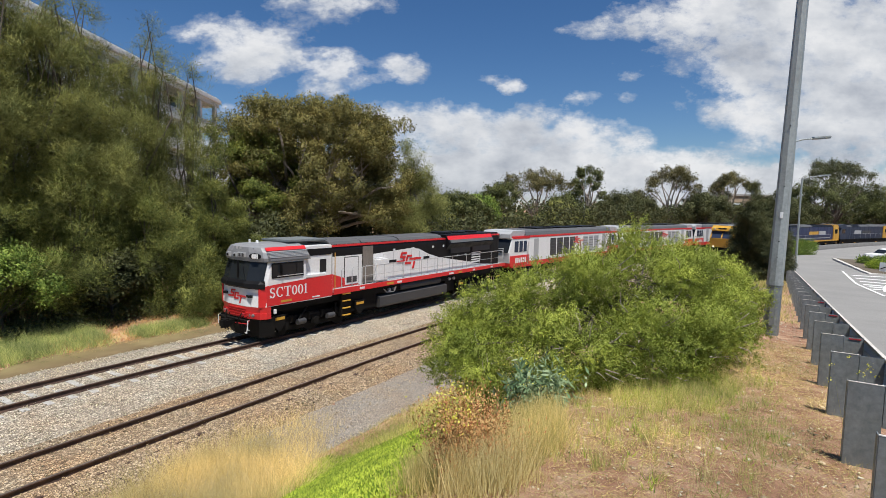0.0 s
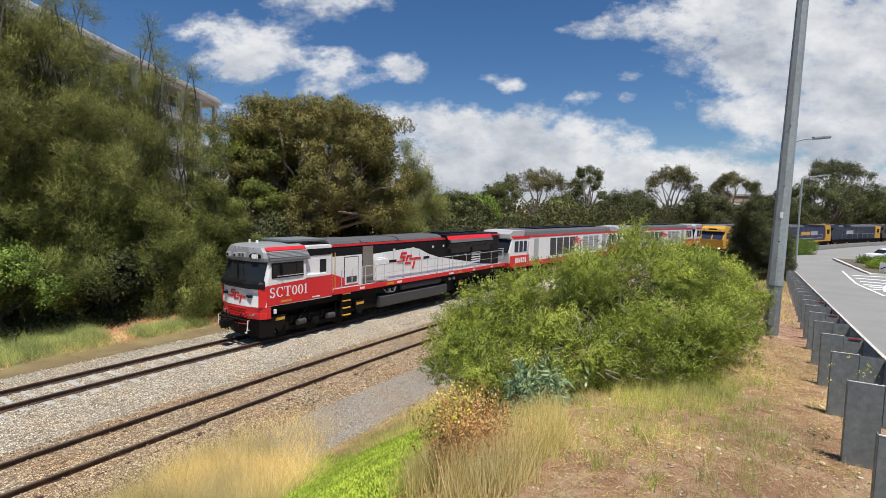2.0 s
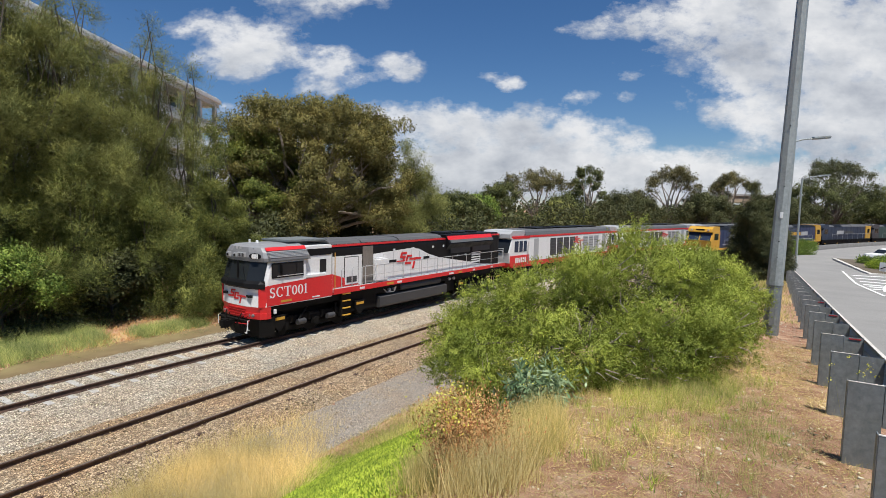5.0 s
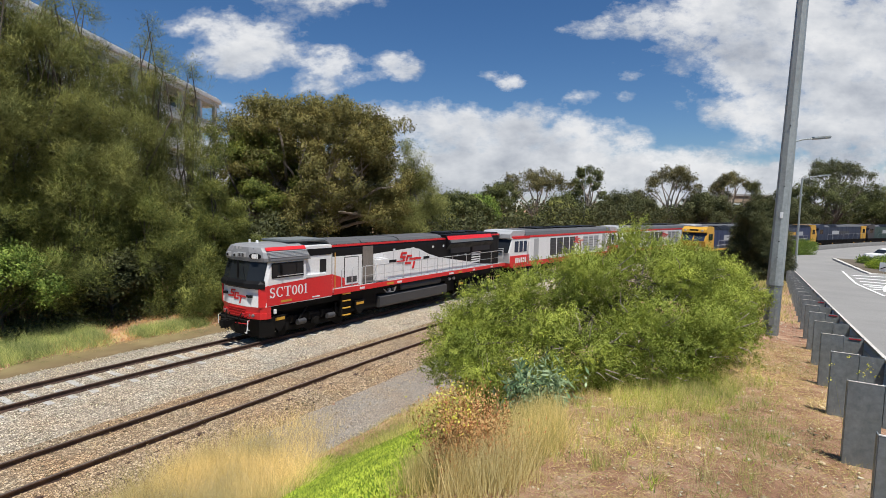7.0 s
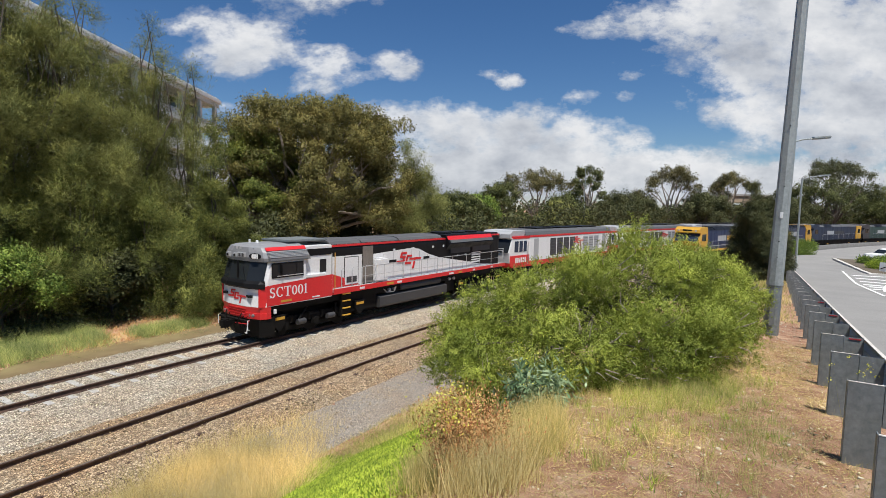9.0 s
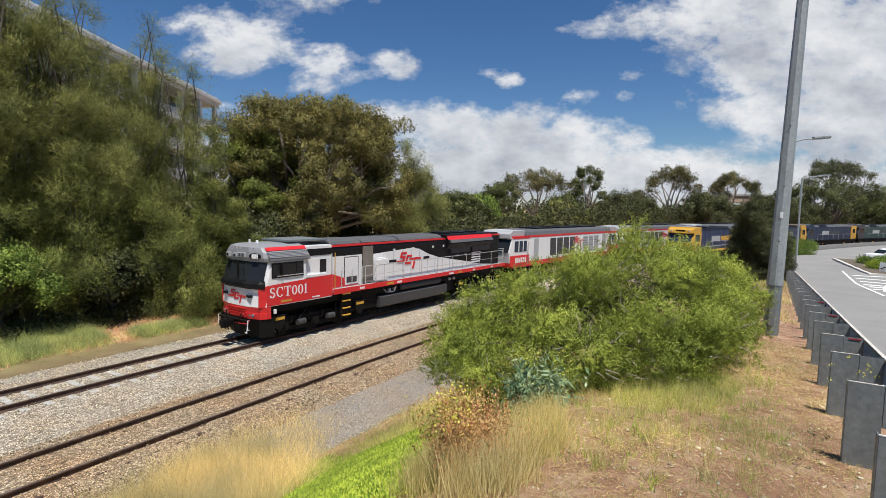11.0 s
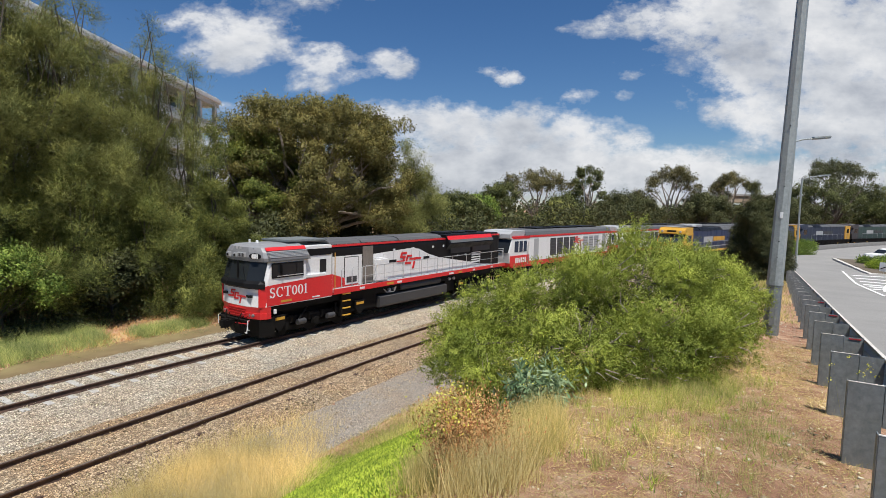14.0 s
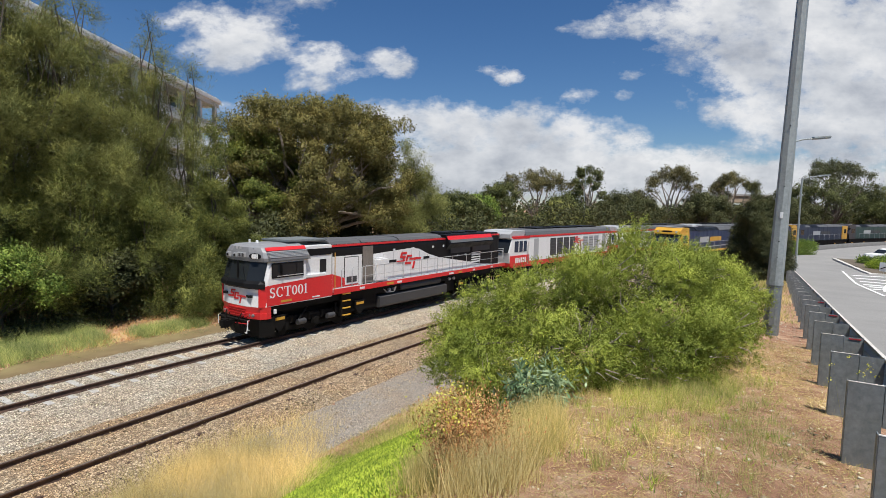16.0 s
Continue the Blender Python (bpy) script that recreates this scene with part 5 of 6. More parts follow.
def plant_trees():
    # she-oaks beyond the ditch
    for i, (x, y, h, w, c) in enumerate(((-6.0, 13.2, 16.5, 3.6, 1800), (-3.6, 12.8, 15.8, 3.4, 2300), (-0.8, 12.6, 14.6, 2.9, 2100), (1.5, 13.0, 14.2, 2.6, 2000), (4.0, 13.4, 12.0, 2.0, 1200), (6.0, 13.0, 7.6, 1.8, 700))):
        needle_tree(x, y, h, w, 20 + i, c, 0.25, L_CASU, lean=0.4, up=True, per=38)
    # open, wispy tops before the building
    for i, (x, y, h, w, c) in enumerate(((3.2, 13.6, 17.4, 1.9, 420), (6.2, 14.4, 15.6, 2.2, 330), (-0.6, 13.6, 17.6, 2.0, 520), (-2.4, 12.6, 17.8, 2.2, 800), (-4.6, 12.4, 18.5, 2.4, 900))):
        needle_tree(x, y, h, w, 30 + i, c, 0.24, L_CASU, low=0.35, lean=0.8, spread=0.24, up=True)
    for i, (x, y, h, w, c) in enumerate(((4.9, 9.0, 10.8, 1.5, 1300), (1.4, 10.2, 7.4, 2.3, 1300), (-1.6, 11.0, 8.6, 2.4, 1200), (6.5, 8.6, 6.6, 1.5, 900), (3.0, 8.4, 5.0, 1.7, 700), (-5.0, 11.4, 9.5, 2.6, 1000))):
        needle_tree(x, y, h, w, 40 + i, c, 0.22, L_CASU_YOUNG, low=0.03, spread=0.2, up=True, per=38)
    needle_tree(26.6, 11.2, 12.4, 2.9, 60, 1100, 0.45, L_CASU)
    needle_tree(23.5, 9.2, 7.2, 2.6, 61, 800, 0.5, L_CASU, low=0.03)
    needle_tree(36.0, 14.6, 9.0, 3.0, 62, 800, 0.6, L_CASU, low=0.05)
    broad_tree(-5.0, 10.0, 4.4, 2.6, 63, 1500, 0.13, L_GREEN, "shrub", "rounded bright green leafy shrub", n=12, trunk=0.2)
    broad_tree(-8.6, 10.4, 4.0, 2.6, 64, 1200, 0.13, L_GREEN, "shrub", "rounded bright green leafy shrub", n=12, trunk=0.2)
    # the big gum behind the locomotive
    broad_tree(18.6, 14.6, 15.7, 8.4, 65, 16000, 0.175, L_GUM, label="large spreading olive-brown tree with a dense crown", n=80, trunk=0.36, bark=BARK_PALE, flat=0.9, dome=True)
    broad_tree(12.9, 15.4, 13.0, 4.0, 66, 2600, 0.17, L_GREEN_GUM, n=16, trunk=0.3, label="olive-green gum tree with a rounded crown")
    # the shade under the crowns is put into these shrubs' dark leaves
    broad_tree(15.0, 14.0, 5.0, 3.4, 67, 620, 0.24, L_DARK, "shrub", "understorey shrub with shade put into its dark leaf colour", trunk=0.15, n=10)
    broad_tree(21.5, 15.0, 5.0, 3.4, 68, 620, 0.24, L_DARK, "shrub", "understorey shrub with shade put into its dark leaf colour", trunk=0.15, n=10)
    broad_tree(9.6, 10.6, 5.4, 3.2, 69, 620, 0.24, L_DARK, "shrub", "understorey shrub with shade put into its dark leaf colour", trunk=0.15, n=10)
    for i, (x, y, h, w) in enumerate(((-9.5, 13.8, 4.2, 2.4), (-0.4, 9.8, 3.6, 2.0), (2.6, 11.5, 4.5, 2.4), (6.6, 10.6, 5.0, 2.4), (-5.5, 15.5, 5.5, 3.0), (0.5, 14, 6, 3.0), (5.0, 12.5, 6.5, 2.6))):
        broad_tree(x, y, h, w, 80 + i, 620, 0.22, L_DARK, "shrub", "understorey shrub with shade put into its dark leaf colour", trunk=0.12, n=10)
    # added shrubs whose dark leaves close the sunlit gaps under the gum
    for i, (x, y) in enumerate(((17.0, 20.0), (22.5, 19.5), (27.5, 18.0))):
        broad_tree(x, y, 6.2, 3.8, 92 + i, 700, 0.24, L_DARK, "shrub", "understorey shrub with shade put into its dark leaf colour", trunk=0.1, n=11)
    # the distant row
    row = ((66, 31.6, 8.5, 5.2, L_FAR, 0, 0.3), (65, 24.4, 8.4, 4.2, L_GREEN, 0, 0.2), (76, 26.1, 11.5, 5.2, L_FAR, 0, 0.3), (84.3, 22.1, 14.6, 7.6, L_GUM_PALE, 0.5, 0.55),
           (90, 13.5, 15.9, 4.2, L_FAR, 1.0, 0.4), (99, 8.6, 10.6, 6.6, L_DARK, 0, 0.25), (104, 0.6, 16.2, 7.4, L_GUM_PALE, 0.5, 0.6), (117, -10, 15.6, 5.8, L_GUM_PALE, 0.9, 0.6),
           (108, -5.4, 10.6, 6.0, L_DARK, 0, 0.2), (92.5, 18.6, 9.8, 6.6, L_FAR, 0, 0.25), (80, 14, 8.5, 5.0, L_FAR, 0, 0.2), (58, 23, 8.0, 4.5, L_FAR, 0, 0.2), (50, 20, 8.5, 4.5, L_FAR, 0, 0.2),
           (72, 12, 7.5, 4.5, L_CASU, 0, 0.2), (94, 4, 8.8, 5.0, L_DARK, 0, 0.2), (104, -6, 9.5, 5.5, L_DARK, 0, 0.2), (116, -15, 9, 5.5, L_DARK, 0, 0.2), (126, -22, 9.0, 6, L_DARK, 0, 0.2),
           (142, -30.3, 20.6, 7.6, L_DARK, 0, 0.45), (131, -27, 14.6, 7.4, L_FAR, 0, 0.25), (136, -20, 12.6, 6.0, L_DARK, 0, 0.25), (147, -38.8, 13.4, 8.0, L_FAR, 0, 0.2),
           (140, -40, 9.5, 6, L_FAR, 0, 0.2), (150, -50, 13, 8, L_DARK, 0, 0.2), (160, -34, 15, 9, L_DARK, 0, 0.2))
    for i, (x, y, h, w, mat, sp, tr) in enumerate(row):
        broad_tree(x, y, h, w, 100 + i, int((1250 if sp else 1400) * (1 - 0.4 * sp)), 0.31, mat, label="distant roadside gum tree" if sp else "dense distant roadside tree",
                   bark=BARK_PALE if sp else BARK_DARK, trunk=tr, sparse=sp, n=12, per=11, flat=1.0 - 0.35 * sp)
    # dark she-oaks beside the mast
    for i, (x, y, h, w) in enumerate(((28.0, -17.4, 7.0, 1.5), (31.0, -17.0, 5.0, 1.3), (33.3, -18.4, 6.0, 1.5), (30, -18.4, 4.5, 1.5))):
        needle_tree(x, y, h, w, 140 + i, 700, 0.34, L_DARK, low=0.03, spread=0.12)
    rng = np.random.default_rng(5)
    # far scrub that closes the view
    at = []
    for s in np.arange(-12, 190, 0.035):
        p = along(s, -rng.uniform(10, 16) - s * 0.04 if s > 20 else -rng.uniform(17, 23))
        at.append((p.x, p.y, float(ground_z(p.x, p.y)) + rng.uniform(0, 5.0 + 2.0 * (s > 55))))
    at = np.repeat(np.array(at), 9, 0) + rng.normal(size=(len(at) * 9, 3)) * 0.5
    tagged(leaf_mesh("far_scrub", at, rng.normal(size=at.shape), 0.45, 0.22, L_DARK), "dark scrub beneath the distant trees", "scrub", kind="stuff")
    # dark leaves cover sunlit soil and stand for shade under the trees
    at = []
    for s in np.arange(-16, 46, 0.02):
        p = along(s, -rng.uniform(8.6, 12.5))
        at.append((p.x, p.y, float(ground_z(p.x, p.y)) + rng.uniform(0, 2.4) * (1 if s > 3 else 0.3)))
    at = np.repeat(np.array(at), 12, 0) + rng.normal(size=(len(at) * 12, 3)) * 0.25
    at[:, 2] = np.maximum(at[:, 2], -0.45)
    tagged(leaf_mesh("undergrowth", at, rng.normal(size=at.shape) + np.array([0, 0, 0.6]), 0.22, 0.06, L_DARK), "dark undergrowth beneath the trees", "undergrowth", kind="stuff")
    # backdrop leaves added dark to cover the sunlit plain under the crowns
    n = 15000
    az, r = np.radians(rng.uniform(-22, 85, n)), rng.uniform(175, 235, n)
    at = np.stack([EYE.x + r * np.cos(az), EYE.y + r * np.sin(az), rng.uniform(-0.5, 8.5, n) * rng.uniform(0.6, 1, n)], 1)
    tagged(leaf_mesh("far_woods", at, rng.normal(size=at.shape), 2.2, 1.2, L_DARK), "dark belt of far woods on the skyline", "woods", kind="stuff")
    # clipped hedge beside the road end
    lob = [((64.2 + k * 1.0, -18.9 - k * 0.72, float(verge(66)) + 0.75), (1.1, 0.9, 1.15)) for k in range(6)]
    h = thing("hedge", Matrix.Identity(4), "clipped dense green hedge at the roadside", "hedge")
    at, d = crown_points(rng, lob, 1500, 14, 0.15, 0.6)
    leaf_mesh("foliage", at, d + rng.normal(size=at.shape) * 0.6, 0.13, 0.06, L_GREEN, h)
    limbs(h, Vector((66.7, -20.7, float(verge(68)))), [Vector(l[0]) for l in lob], 0.08, BARK_DARK)


def big_bush():
    """The broad bush on the bank: twiggy lobes with fine leaves."""
    rng = np.random.default_rng(11)
    b = thing("bush", Matrix.Identity(4), "broad bright green bush with fine leaves and bare twigs", "bush")
    base = Vector((-5.2, -16.6, float(ground_z(-5.2, -16.6))))
    lobes = BUSH_LOBES
    # sprays: short shoots that grow outwards and up from many small sub-lobes
    subs = []
    for c, r in lobes:
        subs.append((c, (r[0] * 0.64, r[1] * 0.64, r[2] * 0.64)))
        for _ in range(4):
            dv = unit(rng.normal(size=(1, 3)) + (0, 0, 0.2))[0]
            q = rng.uniform(0.32, 0.58) * r[0]
            subs.append((tuple(np.array(c) + dv * r[0] * rng.uniform(0.5, 0.85)), (q, q, q * 0.85)))
    at, d = crown_points(rng, subs, 19000, 1, 0.0, 0.5)
    shoot = unit(d * 0.7 + rng.normal(size=d.shape) * 0.45 + np.array([0, 0, 0.35]))
    size = rng.uniform(0.10, 0.27, (len(at), 1))
    k = np.repeat(np.arange(len(at)), 24)
    f = rng.uniform(0, 1, (len(k), 1))
    place = at[k] + shoot[k] * size[k] * f + rng.normal(size=(len(k), 3)) * 0.016
    low = ground_z(place[:, 0], place[:, 1])
    keep = place[:, 2] > low + 0.02
    way = shoot[k] * 0.8 + rng.normal(size=(len(k), 3)) * 0.6
    leaf_mesh("foliage", place[keep], way[keep], 0.032, 0.0125, L_BUSH, b, out=(d[k] * 0.8 + shoot[k] * 0.4)[keep], soft=0.75)
    leaf_mesh("shoot_mass", at, shoot, size[:, 0], 0.006, L_BUSH, b, out=d)["kind"] = "stuff"
    limbs(b, base, [Vector(l[0]) for l in lobes], 0.07, BARK_DARK, 0.2)
    bm = fresh()
    rnd = random.Random(4)
    for i in range(420):
        c, r = rnd.choice(lobes)
        dv = Vector((rnd.gauss(0, 1), rnd.gauss(0, 1), rnd.gauss(0.2, 0.8))).normalized()
        p = Vector(c) + Vector((dv.x * r[0], dv.y * r[1], dv.z * r[2])) * 0.65
        q = Vector(c) + Vector((dv.x * r[0], dv.y * r[1], dv.z * r[2])) * rnd.uniform(0.98, 1.16)
        m = p.lerp(q, 0.5) + Vector((rnd.uniform(-1, 1), rnd.uniform(-1, 1), rnd.uniform(-1, 1))) * 0.06
        tube(bm, [p, m, q], 0.009, 0.003, 4)
    part("twig_mass", bm, BARK_PALE, b, "bare grey twigs")["kind"] = "stuff"


BUSH_LOBES = []
for x, y, z, r in ((-7.2, -15.6, 3.72, 0.60), (-6.5, -15.1, 4.0, 0.58), (-7.2, -16.4, 3.75, 0.58), (-6.9, -17.0, 3.90, 0.60), (-6.1, -17.5, 4.12, 0.64), (-5.7, -18.1, 4.15, 0.52), (-5.2, -18.45, 4.15, 0.46), (-4.2, -18.55, 4.28, 0.42),
                   (-6.1, -15.4, 4.22, 0.62), (-5.5, -15.9, 4.45, 0.70), (-5.1, -16.6, 4.54, 0.74), (-4.4, -17.2, 4.64, 0.74), (-4.2, -17.8, 4.54, 0.68), (-3.8, -18.3, 4.30, 0.48), (-4.8, -15.2, 4.45, 0.52), (-4.3, -16.0, 4.62, 0.62),
                   (-3.8, -16.7, 4.84, 0.48), (-3.1, -17.3, 4.74, 0.56), (-2.7, -17.8, 4.38, 0.52), (-3.55, -16.85, 5.30, 0.22), (-7.0, -15.2, 3.5, 0.42), (-5.6, -14.8, 3.7, 0.72), (-4.6, -15.0, 3.85, 0.72), (-6.8, -17.35, 3.75, 0.46),
                   (-6.45, -17.8, 3.78, 0.42), (-5.95, -18.2, 3.85, 0.40), (-6.6, -14.9, 3.85, 0.5), (-7.5, -15.9, 3.5, 0.46), (-3.65, -16.8, 5.05, 0.25), (-2.75, -18.1, 4.58, 0.56), (-3.0, -17.8, 4.7, 0.5), (-3.6, -18.3, 4.36, 0.50), (-4.6, -18.4, 4.05, 0.44), (-3.3, -18.45, 4.15, 0.45), (-4.4, -18.55, 4.05, 0.42), (-2.6, -18.3, 4.3, 0.5), (-5.4, -17.2, 3.9, 0.6), (-2.25, -18.2, 4.6, 0.46), (-1.7, -18.62, 4.25, 0.34), (-0.8, -18.58, 4.25, 0.36), (-1.1, -18.25, 4.42, 0.40), (-0.7, -18.75, 4.05, 0.28), (-2.0, -18.45, 4.45, 0.36), (-1.6, -18.25, 4.38, 0.42), (-2.4, -17.6, 4.72, 0.5), (-2.0, -17.9, 4.60, 0.46), (-3.0, -18.55, 3.95, 0.40), (-4.6, -16.4, 4.0, 0.7), (-6.4, -16.2, 3.8, 0.6), (-6.6, -16.6, 4.1, 0.5), (-5.0, -17.6, 4.2, 0.6)):
    BUSH_LOBES.append(((x, y, z + (0.18 if z > 4.45 else 0.0)), (r, r, r * 0.95)))


def blades(name, n, area, height, width, mat, label, lean=0.35, clump=0.0, seed=3, category="grass", lift=-0.03, soft=0.35):
    """Grass blades over an area: a function that gives n places."""
    rng = np.random.default_rng(seed)
    xy = area(rng, n)
    if clump:
        k = max(1, n // 14)
        xy = np.repeat(xy[:k], 14, 0) + rng.normal(size=(k * 14, 2)) * clump
    z = ground_z(xy[:, 0], xy[:, 1])
    at = np.stack([xy[:, 0], xy[:, 1], z + lift], 1)
    way = rng.normal(size=at.shape) * lean
    way[:, 2] = 1.0
    ob = leaf_mesh(name, at, way, height, width, mat, out=np.tile((-0.2, -0.3, 1.0), (len(at), 1)) + way * 0.4, soft=soft)
    return tagged(ob, label, category, kind="stuff")


def patch(cx, cy, rx, ry):
    return lambda rng, n: np.array([cx, cy]) + (lambda a, r: np.stack([rx * r * np.cos(a), ry * r * np.sin(a)], 1))(rng.uniform(0, math.tau, n), np.sqrt(rng.uniform(0, 1, n)))


def quad(x0, x1, y0, y1):
    return lambda rng, n: np.stack([rng.uniform(x0, x1, n), rng.uniform(y0, y1, n)], 1)


def weeds():
    straw = "dry straw-coloured grass on the bank"
    blades("dry_grass", 20000, quad(-12.5, -1, -19.8, -16.2), 0.11, 0.006, L_STRAW_GREEN, straw, 0.7, 0.06, 1)
    blades("fine_green_grass", 4200, quad(-8.6, -4.0, -19.3, -16.9), 0.15, 0.006, L_GRASS, "green grass tufts round the bush", 0.35, 0.035, 2)
    blades("bank_straw", 9000, patch(-9.2, -16.75, 1.1, 0.55), 0.34, 0.006, L_STRAW_GREEN, straw, 0.3, 0.07, 7)
    blades("tall_straw", 15000, patch(-7.4, -9.3, 2.5, 1.7), 0.75, 0.0065, L_STRAW, "tall dry straw grass beside the railway", 0.6, 0.30, 3)
    blades("slope_grass", 9000, quad(-5.0, 0, -14.8, -10.2), 0.3, 0.009, L_GRASS, "mixed green grass on the slope", 0.4, 0.15, 9)
    blades("lime_weed", 120000, quad(-10.2, -4.6, -16.5, -10.0), 0.065, 0.026, L_LIME, "lime-green low weeds on the bank", 1.6, 0.10, 4, "weeds", 0.03)
    blades("base_grass", 4500, patch(-6.2, -18.0, 1.5, 0.75), 0.2, 0.007, L_GRASS, "green grass at the foot of the bush", 0.4, 0.035, 14)
    blades("litter", 42000, quad(-12.5, -1, -19.9, -16.0), 0.055, 0.0045, L_STRAW, "flat straw litter on the soil", 5.0, 0.22, 12, "litter", 0.012)
    blades("green_tuft", 900, quad(-11.0, -5, -19.2, -17.2), 0.13, 0.009, L_LIME, "small green tufts on the soil", 0.5, 0.03, 13)
    blades("bank_litter", 9000, lambda rng, n: np.array([along(a, b)[:2] for a, b in zip(rng.uniform(-4, 7, n), rng.uniform(-9.5, -5.8, n))]), 0.3, 0.014, L_RED, "brown dry litter on the ditch bank", 0.9, 0.2, 16, "litter")
    blades("straw_litter", 14000, patch(-7.6, -9.0, 2.2, 1.5), 0.16, 0.009, L_STRAW, "flattened straw beside the ballast", 3.0, 0.3, 17, "litter", 0.03)
    blades("seed_stalks", 2200, patch(-5.6, -8.5, 2.6, 1.1), 0.85, 0.007, L_STRAW, "scattered tall straw stalks beside the railway", 0.35, 0.16, 24)
    blades("verge_grass", 9000, quad(2.5, 40, -19.6, -17.6), 0.22, 0.02, L_STRAW_GREEN, "yellow-green grass strip behind the guard rail", 0.5, 0.2, 25)
    blades("bank_edge_litter", 12000, lambda rng, n: np.array([along(a, b)[:2] for a, b in zip(rng.uniform(-9, 5, n), rng.uniform(9.5, 11.2, n))]), 0.14, 0.010, L_STRAW_GREEN, "dry grass and litter along the foot of the bank", 1.2, 0.18, 28, "litter", 0.02)
    blades("dry_stalks", 2600, quad(-11.6, -3, -19.7, -16.9), 0.20, 0.0035, L_STRAW, "thin dry grass stalks standing on the soil", 0.25, 0.03, 21)
    blades("fallen_stalks", 1500, quad(-11.8, -3, -19.7, -16.9), 0.20, 0.005, L_STRAW, "fallen pale stalks lying on the soil", 9.0, 0.3, 22, "litter", 0.02)
    blades("green_stalks", 3400, quad(-9.6, -3.5, -19.0, -17.0), 0.22, 0.0045, L_GRASS, "slender green grass stalks in loose tufts", 0.22, 0.03, 23)
    # russet weed with yellow flowers
    rng = np.random.default_rng(31)
    w = thing("russet_weed", pose(-9.92, -17.0, float(ground_z(-9.92, -17.0))), "russet dry weed with small yellow flowers", "weed")
    n = 560
    root = rng.normal(size=(n, 3)) * (0.105, 0.105, 0)
    tip = root * 1.5 + np.stack([rng.normal(size=n) * 0.10, rng.normal(size=n) * 0.10, rng.uniform(0.35, 0.72, n)], 1)
    leaf_mesh("stem_mass", root, tip - root, np.linalg.norm(tip - root, axis=1), 0.007, L_STRAW, w)["kind"] = "stuff"
    k = rng.integers(0, n, 9000)
    f = rng.uniform(0.45, 1.05, (9000, 1))
    at = root[k] + (tip - root)[k] * f + rng.normal(size=(9000, 3)) * 0.022
    leaf_mesh("foliage", at, rng.normal(size=at.shape) + (0, 0, 0.8), 0.030, 0.011, L_RED, w, out=at + (0, 0, 0.2), soft=0.5)["kind"] = "stuff"
    far = [i for i in range(n) if tip[i, 0] * 0.54 - tip[i, 1] * 0.84 < 0.02]
    far = [i for i in far if tip[i, 2] > 0.5]
    k = rng.choice(far, 380)
    at = tip[k] + rng.normal(size=(380, 3)) * (0.035, 0.035, 0.04)
    leaf_mesh("blossom", at, rng.normal(size=at.shape), 0.024, 0.019, L_YELLOW, w)["kind"] = "stuff"
    blades("weed_straw", 2600, patch(-10.05, -17.25, 0.42, 0.30), 0.42, 0.006, L_STRAW, "dry straw grass round the russet weed", 0.22, 0.06, 26)
    blades("edge_straw", 3600, patch(-9.3, -17.15, 0.75, 0.38), 0.40, 0.0055, L_STRAW_GREEN, "long half-dry grass beside the russet weed", 0.3, 0.05, 27)
    # blue-green thistle-like weed in front of the bush
    w = thing("sow_thistle", pose(-8.05, -16.75, float(ground_z(-8.05, -16.75))), "blue-green leafy weed with yellow flower heads", "weed")
    n = 60
    root = rng.normal(size=(n, 3)) * (0.12, 0.12, 0)
    tip = root * 2 + np.stack([rng.normal(size=n) * 0.08, rng.normal(size=n) * 0.08, rng.uniform(0.40, 0.95, n)], 1)
    leaf_mesh("stem_mass", root, tip - root, np.linalg.norm(tip - root, axis=1), 0.010, L_BLUEGREEN, w)["kind"] = "stuff"
    k = rng.integers(0, n, 1300)
    at = root[k] + (tip - root)[k] * rng.uniform(0.1, 0.8, (1300, 1))
    leaf_mesh("foliage", at, rng.normal(size=at.shape) + np.array([0, 0, 0.3]), 0.105, 0.030, L_BLUEGREEN, w)["kind"] = "stuff"
    at = tip[rng.integers(0, n, 160)] + rng.normal(size=(160, 3)) * 0.03
    leaf_mesh("blossom", at, rng.normal(size=at.shape), 0.022, 0.018, L_YELLOW, w)["kind"] = "stuff"
    blades("ditch_grass", 40000, lambda rng, n: np.array([along(a, b)[:2] for a, b in zip(rng.uniform(-16, -2.0, n), rng.uniform(-10.8, -6.3, n))]), 0.55, 0.022, L_DITCH, "soft green grass by the ditch", 0.6, 0.2, 5)
    blades("ditch_grass", 5000, lambda rng, n: np.array([along(a, b)[:2] for a, b in zip(rng.uniform(-0.8, 2.6, n), rng.uniform(-7.3, -6.35, n))]), 0.5, 0.022, L_DITCH, "soft green grass by the ditch", 0.6, 0.2, 6)


